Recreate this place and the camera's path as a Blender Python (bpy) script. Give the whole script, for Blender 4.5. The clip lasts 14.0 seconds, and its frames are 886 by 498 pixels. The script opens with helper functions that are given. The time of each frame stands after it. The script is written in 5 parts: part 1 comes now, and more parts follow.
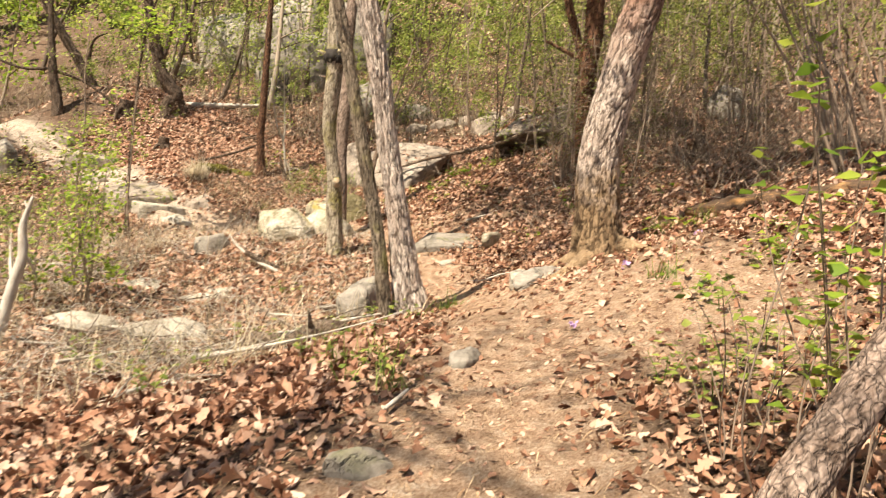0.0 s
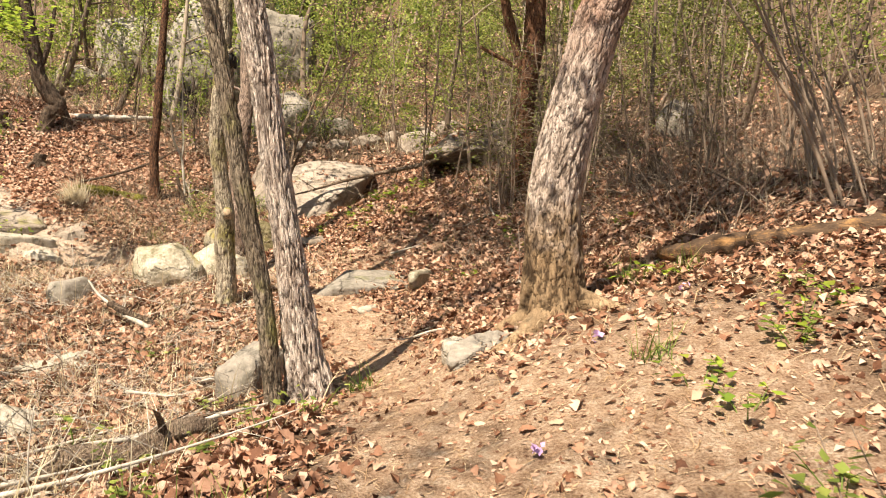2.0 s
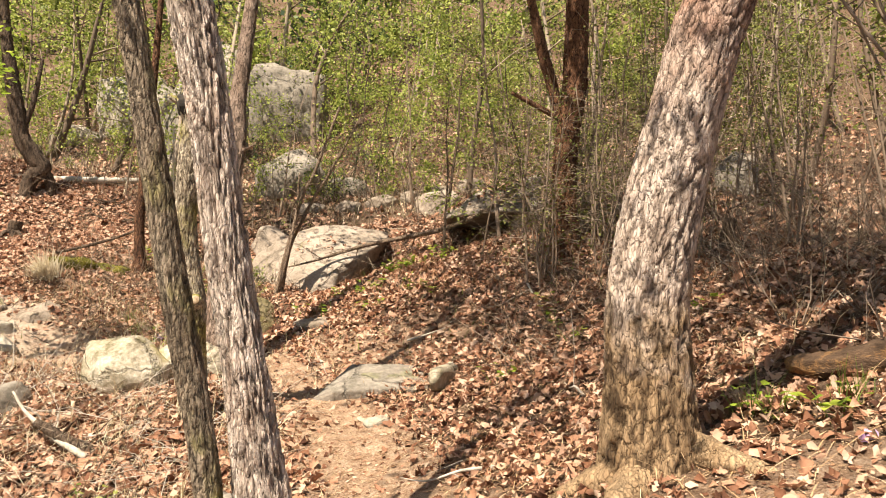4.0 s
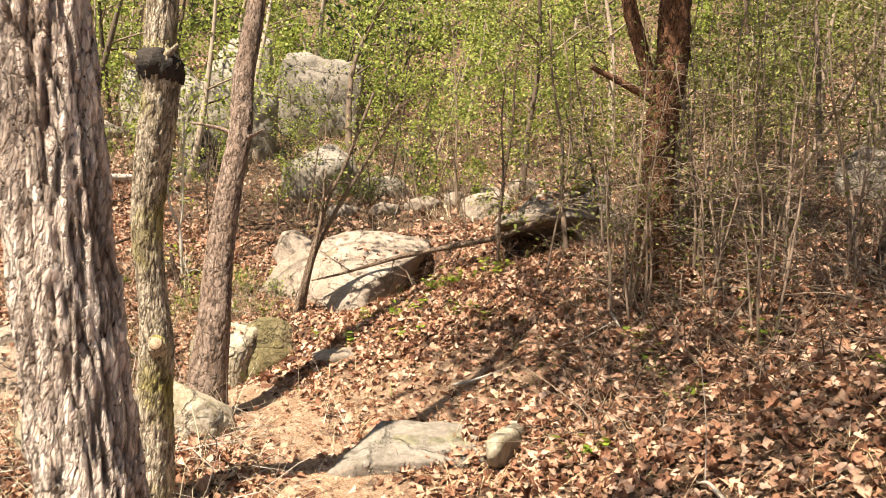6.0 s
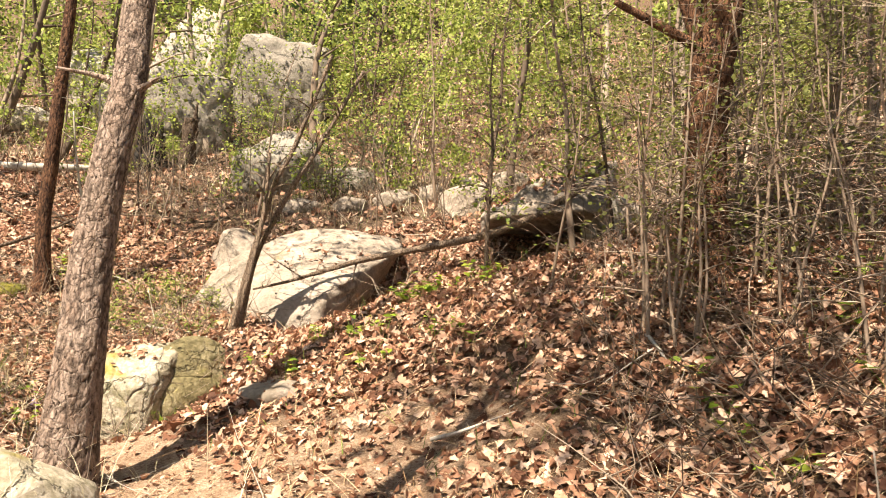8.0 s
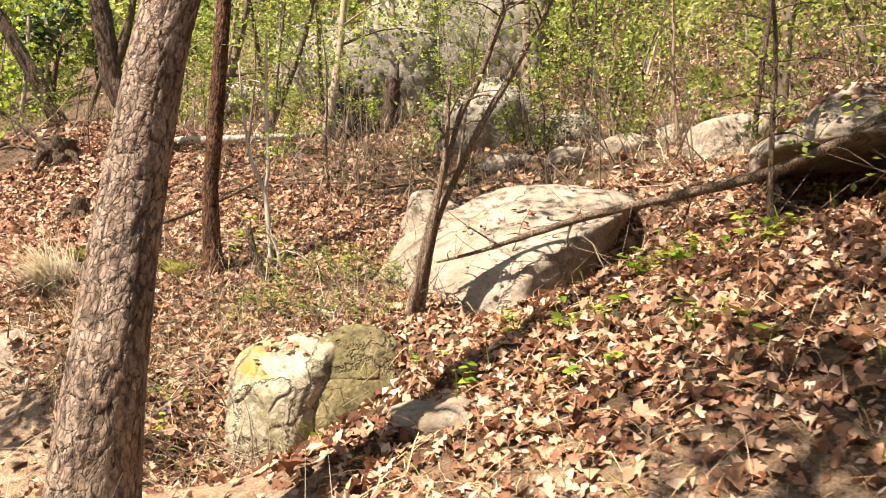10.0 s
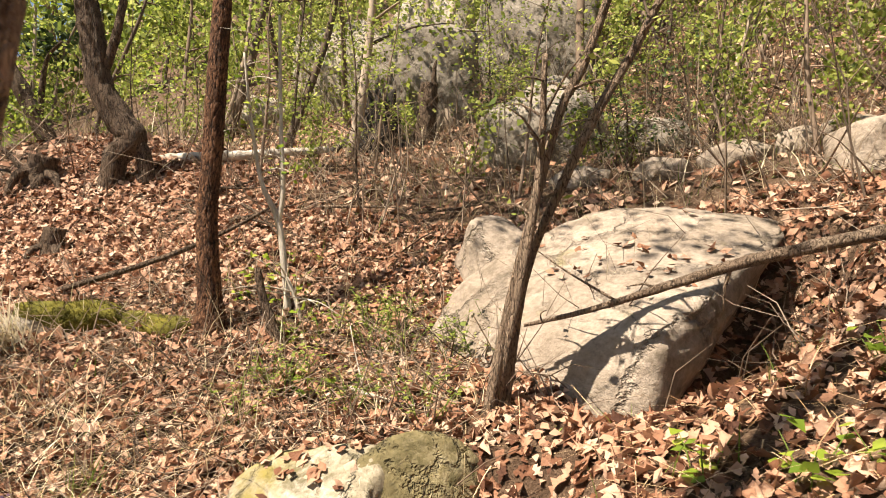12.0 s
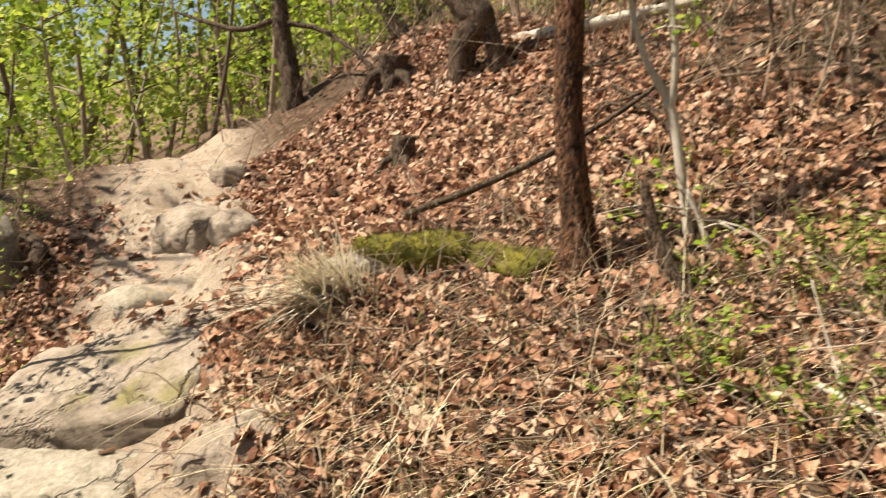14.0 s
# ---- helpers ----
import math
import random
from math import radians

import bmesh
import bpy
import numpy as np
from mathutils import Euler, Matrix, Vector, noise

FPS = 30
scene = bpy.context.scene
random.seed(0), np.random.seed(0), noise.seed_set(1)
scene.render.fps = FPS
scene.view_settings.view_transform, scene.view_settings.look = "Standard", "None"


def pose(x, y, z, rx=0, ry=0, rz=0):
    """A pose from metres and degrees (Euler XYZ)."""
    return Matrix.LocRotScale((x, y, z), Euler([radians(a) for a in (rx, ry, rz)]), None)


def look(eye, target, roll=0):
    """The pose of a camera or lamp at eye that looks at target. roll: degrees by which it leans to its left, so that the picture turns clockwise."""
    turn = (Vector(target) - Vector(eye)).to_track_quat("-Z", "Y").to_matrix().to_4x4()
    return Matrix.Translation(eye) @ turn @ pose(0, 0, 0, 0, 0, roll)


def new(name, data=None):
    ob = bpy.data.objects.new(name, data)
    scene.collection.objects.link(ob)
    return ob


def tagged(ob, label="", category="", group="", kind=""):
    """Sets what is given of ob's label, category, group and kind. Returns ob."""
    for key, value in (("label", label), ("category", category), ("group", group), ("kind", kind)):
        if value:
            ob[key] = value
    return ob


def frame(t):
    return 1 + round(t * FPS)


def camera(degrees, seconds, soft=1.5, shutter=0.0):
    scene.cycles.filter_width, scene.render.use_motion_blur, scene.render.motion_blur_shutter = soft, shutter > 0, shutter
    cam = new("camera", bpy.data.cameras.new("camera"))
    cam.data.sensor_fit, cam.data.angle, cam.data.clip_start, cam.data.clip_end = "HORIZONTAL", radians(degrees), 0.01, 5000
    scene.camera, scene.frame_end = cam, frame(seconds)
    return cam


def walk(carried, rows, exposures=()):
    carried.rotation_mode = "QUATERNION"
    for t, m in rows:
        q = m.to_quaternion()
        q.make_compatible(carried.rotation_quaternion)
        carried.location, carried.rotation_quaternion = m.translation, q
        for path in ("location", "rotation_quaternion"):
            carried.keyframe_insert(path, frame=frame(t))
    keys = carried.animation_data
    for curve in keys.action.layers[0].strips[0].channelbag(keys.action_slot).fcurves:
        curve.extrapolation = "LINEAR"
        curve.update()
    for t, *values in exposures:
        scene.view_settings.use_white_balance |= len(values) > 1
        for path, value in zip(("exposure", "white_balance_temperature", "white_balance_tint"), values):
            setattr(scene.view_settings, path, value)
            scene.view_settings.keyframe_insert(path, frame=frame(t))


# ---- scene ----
cam = camera(62.8, 14.0, soft=1.0, shutter=0.2)
PATH = [
    (0, (0.282, -0.388, 1.406), (0.009, 1.592, 1.347), 3.6),
    (0.5, (0.333, -0.031, 1.485), (0.257, 1.967, 1.541), 3.6),
    (1, (0.392, 0.359, 1.544), (0.404, 2.358, 1.598), 3.6),
    (1.5, (0.276, 0.824, 1.593), (0.206, 2.823, 1.596), 3.6),
    (2, (0.193, 1.237, 1.693), (0.103, 3.235, 1.682), 3.1),
    (2.5, (0.139, 1.676, 1.799), (-0.082, 3.664, 1.831), 2.3),
    (3, (0.039, 2.098, 1.891), (-0.147, 4.087, 1.999), 2.4),
    (3.2, (0.033, 2.258, 1.917), (-0.119, 4.247, 2.06), 2.4),
    (5.3, (-0.165, 4.092, 2.118), (-0.329, 6.08, 2.257), 3.3),
    (5.5, (-0.198, 4.268, 2.149), (-0.383, 6.255, 2.286), 3.4),
    (6, (-0.314, 4.735, 2.245), (-0.567, 6.714, 2.387), 3.6),
    (6.5, (-0.456, 5.177, 2.311), (-0.707, 7.155, 2.463), 3.7),
    (7, (-0.491, 5.618, 2.335), (-0.677, 7.602, 2.505), 3.6),
    (7.2, (-0.498, 5.797, 2.34), (-0.681, 7.78, 2.52), 3.5),
    (9.3, (-0.515, 7.804, 2.283), (-0.859, 9.772, 2.381), 3.7),
    (9.5, (-0.568, 8.021, 2.278), (-1.068, 9.955, 2.37), 3.7),
    (10, (-0.807, 8.537, 2.334), (-1.606, 10.369, 2.394), 2.6),
    (10.5, (-1.075, 8.929, 2.409), (-1.899, 10.75, 2.484), 2.6),
    (11, (-1.36, 9.31, 2.476), (-2.259, 11.094, 2.57), 2.0),
    (11.5, (-1.647, 9.572, 2.548), (-2.556, 11.351, 2.647), 2.2),
    (12, (-1.859, 9.995, 2.605), (-2.713, 11.801, 2.704), 2.1),
    (12.5, (-2.109, 10.403, 2.66), (-3.02, 12.183, 2.7), 2.0),
    (13, (-2.412, 10.731, 2.872), (-3.486, 12.417, 2.893), 2.3),
    (13.5, (-2.669, 11.045, 2.902), (-4.01, 12.527, 2.832), 0.6),
    (14, (-2.996, 11.203, 2.81), (-4.59, 12.385, 2.563), -1.6),
]
walk(cam, [(t, look(eye, target, roll)) for t, eye, target, roll in PATH], exposures=[(0, 1.34, 7200, 9), (3, 1.28, 7200, 10), (6.5, 1.60, 7200, 11), (9.5, 1.72, 7200, 10), (11.5, 1.34, 7200, 11), (13.2, 1.40, 7200, 10), (14, 1.14, 7200, 8)])

# world, sun and exposure
SUN = Vector((-0.34, -0.52, 1.0)).normalized()
world = bpy.data.worlds.new("sky")
scene.world = world
world.use_nodes = True
wn = world.node_tree
sky = wn.nodes.new("ShaderNodeTexSky")
sky.sky_type, sky.sun_disc = "NISHITA", False
sky.sun_elevation, sky.sun_rotation = math.asin(SUN.z), math.atan2(SUN.x, SUN.y)
wn.nodes["Background"].inputs[1].default_value = 0.055
wn.links.new(sky.outputs[0], wn.nodes["Background"].inputs[0])
sun = new("sun", bpy.data.lights.new("sun", "SUN"))
sun.data.energy, sun.data.angle, sun.data.color = 5.0, radians(0.6), (1.0, 0.94, 0.84)
sun.matrix_world = look((0, 0, 30), Vector((0, 0, 30)) - SUN)

# ---------------------------------------------------------------- materials


def mat(name, stops, scale=6.0, rough=0.85, bump=0.3, bscale=40.0, stretch=(1, 1, 1), island=0.0, translucent=0.0, moss=None, fine=0.35):
    """A surface whose colour runs through stops by two scales of noise, with relief, and optional moss on top faces."""
    m = bpy.data.materials.new(name)
    m.use_nodes = True
    n, l = m.node_tree.nodes, m.node_tree.links
    bsdf = n["Principled BSDF"]
    bsdf.inputs["Roughness"].default_value = rough
    bsdf.inputs["Specular IOR Level"].default_value = 0.25
    geo, obj = n.new("ShaderNodeNewGeometry"), n.new("ShaderNodeObjectInfo")
    mapping = n.new("ShaderNodeMapping")
    mapping.inputs["Scale"].default_value = stretch
    l.new(geo.outputs["Position"], mapping.inputs["Vector"])
    big, small = n.new("ShaderNodeTexNoise"), n.new("ShaderNodeTexNoise")
    for tex, s in ((big, scale), (small, bscale)):
        tex.inputs["Scale"].default_value, tex.inputs["Detail"].default_value = s, 6
        tex.inputs["Roughness"].default_value = 0.62
        l.new(mapping.outputs[0], tex.inputs["Vector"])
    mix = n.new("ShaderNodeMix")
    mix.inputs[0].default_value = fine
    l.new(big.outputs[0], mix.inputs[2])
    l.new(small.outputs[0], mix.inputs[3])
    value = mix.outputs[0]
    if island:
        mix2 = n.new("ShaderNodeMix")
        mix2.inputs[0].default_value = island
        l.new(value, mix2.inputs[2])
        l.new(geo.outputs["Random Per Island"], mix2.inputs[3])
        value = mix2.outputs[0]
    ramp = n.new("ShaderNodeValToRGB")
    while len(ramp.color_ramp.elements) < len(stops):
        ramp.color_ramp.elements.new(0.5)
    for e, (p, c) in zip(ramp.color_ramp.elements, stops):
        e.position, e.color = p, (*c, 1)
    l.new(value, ramp.inputs[0])
    colour = ramp.outputs[0]
    if moss:
        up = n.new("ShaderNodeSeparateXYZ")
        l.new(geo.outputs["Normal"], up.inputs[0])
        patch = n.new("ShaderNodeTexNoise")
        patch.inputs["Scale"].default_value, patch.inputs["Detail"].default_value = 2.6, 5
        l.new(geo.outputs["Position"], patch.inputs["Vector"])
        add = n.new("ShaderNodeMath")
        add.operation = "MULTIPLY_ADD"
        l.new(up.outputs[2], add.inputs[0])
        add.inputs[1].default_value = 0.22
        l.new(patch.outputs[0], add.inputs[2])
        lim = n.new("ShaderNodeMapRange")
        lim.inputs["From Min"].default_value, lim.inputs["From Max"].default_value = moss[1], moss[1] + 0.15
        l.new(add.outputs[0], lim.inputs[0])
        over = n.new("ShaderNodeMix")
        over.data_type = "RGBA"
        l.new(lim.outputs[0], over.inputs[0])
        l.new(colour, over.inputs[6])
        over.inputs[7].default_value = (*moss[0], 1)
        colour = over.outputs[2]
    l.new(colour, bsdf.inputs["Base Color"])
    if bump:
        b = n.new("ShaderNodeBump")
        b.inputs["Strength"].default_value, b.inputs["Distance"].default_value = bump, 0.02
        l.new(small.outputs[0], b.inputs["Height"])
        l.new(b.outputs[0], bsdf.inputs["Normal"])
    if translucent:
        t, mixs = n.new("ShaderNodeBsdfTranslucent"), n.new("ShaderNodeMixShader")
        mixs.inputs[0].default_value = translucent
        l.new(colour, t.inputs[0])
        l.new(bsdf.outputs[0], mixs.inputs[1])
        l.new(t.outputs[0], mixs.inputs[2])
        l.new(mixs.outputs[0], n["Material Output"].inputs[0])
    return m


def bark(name, dark, mid, light, across, along, furrow=0.42, depth=0.02, moss=None):
    """Bark: plates of light and mid tone parted by dark, forking furrows, longer than wide."""
    m = mat(name, [(0.36, mid), (0.5, tuple(0.5 * (a + c) for a, c in zip(mid, light))), (0.62, light)], 7, 0.92, 0, 90, (1.5, 1.5, 0.6), moss=moss, fine=0.5)
    n, l = m.node_tree.nodes, m.node_tree.links
    geo, mp = n.new("ShaderNodeNewGeometry"), n.new("ShaderNodeMapping")
    mp.inputs["Scale"].default_value = (across, across, along)
    l.new(geo.outputs["Position"], mp.inputs["Vector"])
    warp, shift = n.new("ShaderNodeTexNoise"), n.new("ShaderNodeMix")
    warp.inputs["Scale"].default_value, warp.inputs["Detail"].default_value, warp.inputs["Roughness"].default_value = 1.1, 5, 0.6
    l.new(mp.outputs[0], warp.inputs["Vector"])
    shift.data_type, shift.blend_type = "RGBA", "ADD"
    shift.inputs[0].default_value = 0.9
    l.new(mp.outputs[0], shift.inputs[6])
    l.new(warp.outputs["Color"], shift.inputs[7])
    total = None
    for scale, share in ((0.8, 0.55), (2.1, 0.45)):
        tex, lim = n.new("ShaderNodeTexVoronoi"), n.new("ShaderNodeMapRange")
        tex.feature = "DISTANCE_TO_EDGE"
        tex.inputs["Scale"].default_value = scale
        l.new(shift.outputs[2], tex.inputs["Vector"])
        lim.inputs["From Max"].default_value, lim.inputs["To Max"].default_value = 0.06 + 0.25 * furrow, share
        l.new(tex.outputs["Distance"], lim.inputs[0])
        if total is None:
            total = lim.outputs[0]
        else:
            add = n.new("ShaderNodeMath")
            l.new(total, add.inputs[0])
            l.new(lim.outputs[0], add.inputs[1])
            total = add.outputs[0]
    flake = n.new("ShaderNodeMath")
    flake.operation = "MULTIPLY_ADD"
    l.new(warp.outputs[0], flake.inputs[0])
    flake.inputs[1].default_value = 1.3
    flake.inputs[2].default_value = -0.65
    uneven = n.new("ShaderNodeMath")
    l.new(total, uneven.inputs[0])
    l.new(flake.outputs[0], uneven.inputs[1])
    total = uneven.outputs[0]
    tone, over = n.new("ShaderNodeMapRange"), n.new("ShaderNodeMix")
    tone.inputs["From Min"].default_value, tone.inputs["From Max"].default_value = 0.06, furrow + 0.25
    l.new(total, tone.inputs[0])
    over.data_type = "RGBA"
    l.new(tone.outputs[0], over.inputs[0])
    over.inputs[6].default_value = (*dark, 1)
    socket = n["Principled BSDF"].inputs["Base Color"]
    l.new(socket.links[0].from_socket, over.inputs[7])
    l.new(over.outputs[2], socket)
    relief = n.new("ShaderNodeBump")
    relief.inputs["Strength"].default_value, relief.inputs["Distance"].default_value = 1.0, depth
    l.new(total, relief.inputs["Height"])
    l.new(relief.outputs[0], n["Principled BSDF"].inputs["Normal"])
    # plates that are modelled: the furrow between them takes a darker tone
    gap, deep = n.new("ShaderNodeAttribute"), n.new("ShaderNodeMix")
    gap.attribute_name = "furrow"
    deep.data_type = "RGBA"
    l.new(gap.outputs["Fac"], deep.inputs[0])
    l.new(socket.links[0].from_socket, deep.inputs[6])
    deep.inputs[7].default_value = (*(0.8 * c for c in dark), 1)
    l.new(deep.outputs[2], socket)
    return m


def aged(m, low, high, warm, z0, z1):
    """Tints a bark along the trunk: brown corky plates at the foot, bleached flakes above, warm thin bark higher up."""
    n, l = m.node_tree.nodes, m.node_tree.links
    socket = n["Principled BSDF"].inputs["Base Color"]
    geo, split, wave, rise = n.new("ShaderNodeNewGeometry"), n.new("ShaderNodeSeparateXYZ"), n.new("ShaderNodeTexNoise"), n.new("ShaderNodeMath")
    wave.inputs["Scale"].default_value, wave.inputs["Detail"].default_value = 6, 6
    l.new(geo.outputs["Position"], split.inputs[0])
    l.new(geo.outputs["Position"], wave.inputs["Vector"])
    rise.operation = "MULTIPLY_ADD"
    l.new(wave.outputs[0], rise.inputs[0])
    rise.inputs[1].default_value = 1.3
    l.new(split.outputs[2], rise.inputs[2])
    span, ramp, tint = n.new("ShaderNodeMapRange"), n.new("ShaderNodeValToRGB"), n.new("ShaderNodeMix")
    span.inputs["From Min"].default_value, span.inputs["From Max"].default_value = z0 + 0.65, z1 + 0.65
    l.new(rise.outputs[0], span.inputs[0])
    ramp.color_ramp.elements.new(0.5)
    ramp.color_ramp.elements.new(0.5)
    for e, (p, c) in zip(ramp.color_ramp.elements, ((0.22, low), (0.36, high), (0.62, high), (0.9, warm))):
        e.position, e.color = p, (*c, 1)
    l.new(span.outputs[0], ramp.inputs[0])
    tint.data_type, tint.blend_type = "RGBA", "MULTIPLY"
    tint.inputs[0].default_value = 1.0
    l.new(socket.links[0].from_socket, tint.inputs[6])
    l.new(ramp.outputs[0], tint.inputs[7])
    l.new(tint.outputs[2], socket)
    return m


def stone_mat(name, tones, lichen, moss=None, cracks=1.1):
    """Weathered granite: mottled tones, fine speckle, dark lichen blotches and hairline cracks."""
    m = mat(name, [(0.30, tones[0]), (0.48, tones[1]), (0.68, tones[2])], 2.2, 0.88, 0, 30, moss=moss, fine=0.45)
    n, l = m.node_tree.nodes, m.node_tree.links
    geo = n.new("ShaderNodeNewGeometry")
    blot, speck, split, warp, add = n.new("ShaderNodeTexNoise"), n.new("ShaderNodeTexNoise"), n.new("ShaderNodeTexVoronoi"), n.new("ShaderNodeTexNoise"), n.new("ShaderNodeMix")
    for tex, s, d in ((blot, 6.5, 9), (speck, 130, 4), (warp, 3.5, 5)):
        tex.inputs["Scale"].default_value, tex.inputs["Detail"].default_value, tex.inputs["Roughness"].default_value = s, d, 0.7
        l.new(geo.outputs["Position"], tex.inputs["Vector"])
    add.data_type, add.blend_type = "RGBA", "ADD"
    add.inputs[0].default_value = 0.35
    l.new(geo.outputs["Position"], add.inputs[6])
    l.new(warp.outputs["Color"], add.inputs[7])
    split.feature = "DISTANCE_TO_EDGE"
    split.inputs["Scale"].default_value = cracks
    l.new(add.outputs[2], split.inputs["Vector"])
    colour = n["Principled BSDF"].inputs["Base Color"].links[0].from_socket
    for source, lo, hi, tone, strength in ((blot.outputs[0], 0.51, 0.63, lichen, 0.75), (speck.outputs[0], 0.58, 0.70, (0.10, 0.085, 0.07), 0.45), (split.outputs["Distance"], 0.010, 0.0, (0.07, 0.06, 0.045), 0.45)):
        lim, over = n.new("ShaderNodeMapRange"), n.new("ShaderNodeMix")
        lim.inputs["From Min"].default_value, lim.inputs["From Max"].default_value, lim.inputs["To Max"].default_value = lo, hi, strength
        l.new(source, lim.inputs[0])
        over.data_type = "RGBA"
        l.new(lim.outputs[0], over.inputs[0])
        l.new(colour, over.inputs[6])
        over.inputs[7].default_value = (*tone, 1)
        colour = over.outputs[2]
    l.new(colour, n["Principled BSDF"].inputs["Base Color"])
    crackdip = n.new("ShaderNodeMapRange")
    crackdip.inputs["From Max"].default_value = 0.03
    l.new(split.outputs["Distance"], crackdip.inputs[0])
    height = n.new("ShaderNodeMath")
    height.operation = "MULTIPLY_ADD"
    l.new(blot.outputs[0], height.inputs[0])
    height.inputs[1].default_value = 1.6
    l.new(crackdip.outputs[0], height.inputs[2])
    relief = n.new("ShaderNodeBump")
    relief.inputs["Strength"].default_value, relief.inputs["Distance"].default_value = 0.9, 0.03
    l.new(height.outputs[0], relief.inputs["Height"])
    l.new(relief.outputs[0], n["Principled BSDF"].inputs["Normal"])
    return m


OLD_PINE_BARK = aged(bark("old_pine_bark", (0.06, 0.035, 0.022), (0.34, 0.25, 0.19), (0.66, 0.54, 0.46), 24, 9, 0.12, 0.012), (0.62, 0.52, 0.36), (1.0, 1.0, 1.0), (0.62, 0.46, 0.40), 1.1, 3.9)
FLAKY_BARK = bark("flaky_pine_bark", (0.045, 0.026, 0.017), (0.17, 0.105, 0.072), (0.40, 0.30, 0.24), 17, 11, 0.16, 0.014)
RED_BARK = bark("red_pine_bark", (0.022, 0.011, 0.007), (0.10, 0.046, 0.027), (0.31, 0.15, 0.080), 30, 11)
RIDGE_BARK = bark("ridged_bark", (0.085, 0.042, 0.024), (0.54, 0.39, 0.30), (0.90, 0.77, 0.67), 44, 12, 0.16, 0.015)
DARK_BARK = bark("dark_bark", (0.025, 0.016, 0.011), (0.09, 0.058, 0.04), (0.21, 0.145, 0.10), 34, 9)
MOSSY_BARK = bark("mossy_bark", (0.13, 0.09, 0.055), (0.42, 0.33, 0.23), (0.72, 0.61, 0.47), 34, 10, 0.3, moss=((0.40, 0.34, 0.11), 0.52))
SHRUB_BARK = bark("shrub_bark", (0.06, 0.038, 0.026), (0.23, 0.155, 0.105), (0.46, 0.335, 0.24), 60, 16)
STEM_BARK = bark("mossy_dark_bark", (0.05, 0.034, 0.022), (0.20, 0.145, 0.095), (0.42, 0.33, 0.24), 34, 10, 0.25, moss=((0.26, 0.23, 0.08), 0.55))
TWIG = mat("twig_bark", [(0.3, (0.10, 0.07, 0.05)), (0.55, (0.23, 0.165, 0.12)), (0.75, (0.38, 0.30, 0.23))], 9, 0.9, 0.3, 60, island=0.5)
PALE_WOOD = mat("pale_weathered_wood", [(0.3, (0.28, 0.23, 0.18)), (0.55, (0.50, 0.44, 0.37)), (0.75, (0.66, 0.61, 0.54))], 7, 0.9, 0.5, 60, (2, 2, 0.5))
ROT_WOOD = mat("rotten_log_wood", [(0.3, (0.03, 0.018, 0.011)), (0.50, (0.10, 0.06, 0.036)), (0.64, (0.36, 0.19, 0.075)), (0.8, (0.58, 0.40, 0.22))], 4, 0.9, 0.7, 40, (0.7, 3, 3))
CUT_WOOD = mat("cut_wood", [(0.3, (0.16, 0.10, 0.06)), (0.5, (0.34, 0.24, 0.15)), (0.7, (0.55, 0.42, 0.29))], 40, 0.8, 0.3, 70)
ROCK = stone_mat("granite", ((0.15, 0.115, 0.083), (0.28, 0.222, 0.172), (0.44, 0.365, 0.30)), (0.14, 0.11, 0.08), ((0.22, 0.19, 0.07), 0.82))
GREY_ROCK = stone_mat("grey_granite", ((0.125, 0.105, 0.083), (0.235, 0.20, 0.162), (0.37, 0.32, 0.265)), (0.12, 0.105, 0.08), ((0.20, 0.20, 0.07), 0.80))
MOSSY_ROCK = stone_mat("mossy_granite", ((0.15, 0.12, 0.07), (0.33, 0.28, 0.20), (0.60, 0.53, 0.45)), (0.10, 0.085, 0.035), ((0.25, 0.20, 0.055), 0.74), 1.6)
GREEN_ROCK = stone_mat("moss_grown_granite", ((0.08, 0.066, 0.032), (0.18, 0.145, 0.07), (0.36, 0.30, 0.19)), (0.07, 0.06, 0.025), ((0.19, 0.16, 0.045), 0.70), 1.6)
# pale granite, with some of the sunlight on it put into the tones
PALE_ROCK = stone_mat("pale_sunlit_granite", ((0.20, 0.165, 0.12), (0.36, 0.31, 0.245), (0.56, 0.50, 0.42)), (0.17, 0.14, 0.10), ((0.40, 0.33, 0.06), 0.84), 1.6)
MOSS = mat("moss", [(0.3, (0.05, 0.052, 0.012)), (0.55, (0.16, 0.14, 0.025)), (0.75, (0.34, 0.27, 0.045))], 9, 1.0, 1.0, 70)
LITTER = mat("dead_leaves", [(0.14, (0.055, 0.021, 0.012)), (0.31, (0.18, 0.076, 0.040)), (0.49, (0.37, 0.19, 0.115)), (0.67, (0.49, 0.295, 0.20)), (0.88, (0.66, 0.47, 0.35))], 3, 0.7, 0.6, 55, island=0.66, translucent=0.12)
NEEDLES = mat("dry_pine_needles", [(0.2, (0.26, 0.145, 0.07)), (0.5, (0.47, 0.30, 0.16)), (0.8, (0.66, 0.48, 0.30))], 4, 0.7, 0, 60, island=0.7)
STRAW = mat("dry_grass", [(0.2, (0.34, 0.26, 0.15)), (0.5, (0.56, 0.46, 0.30)), (0.8, (0.72, 0.63, 0.46))], 4, 0.8, 0, 60, island=0.7, translucent=0.2)
PALE_STRAW = mat("bleached_grass", [(0.2, (0.46, 0.38, 0.26)), (0.5, (0.68, 0.60, 0.46)), (0.8, (0.82, 0.76, 0.64))], 4, 0.8, 0, 60, island=0.7, translucent=0.2)
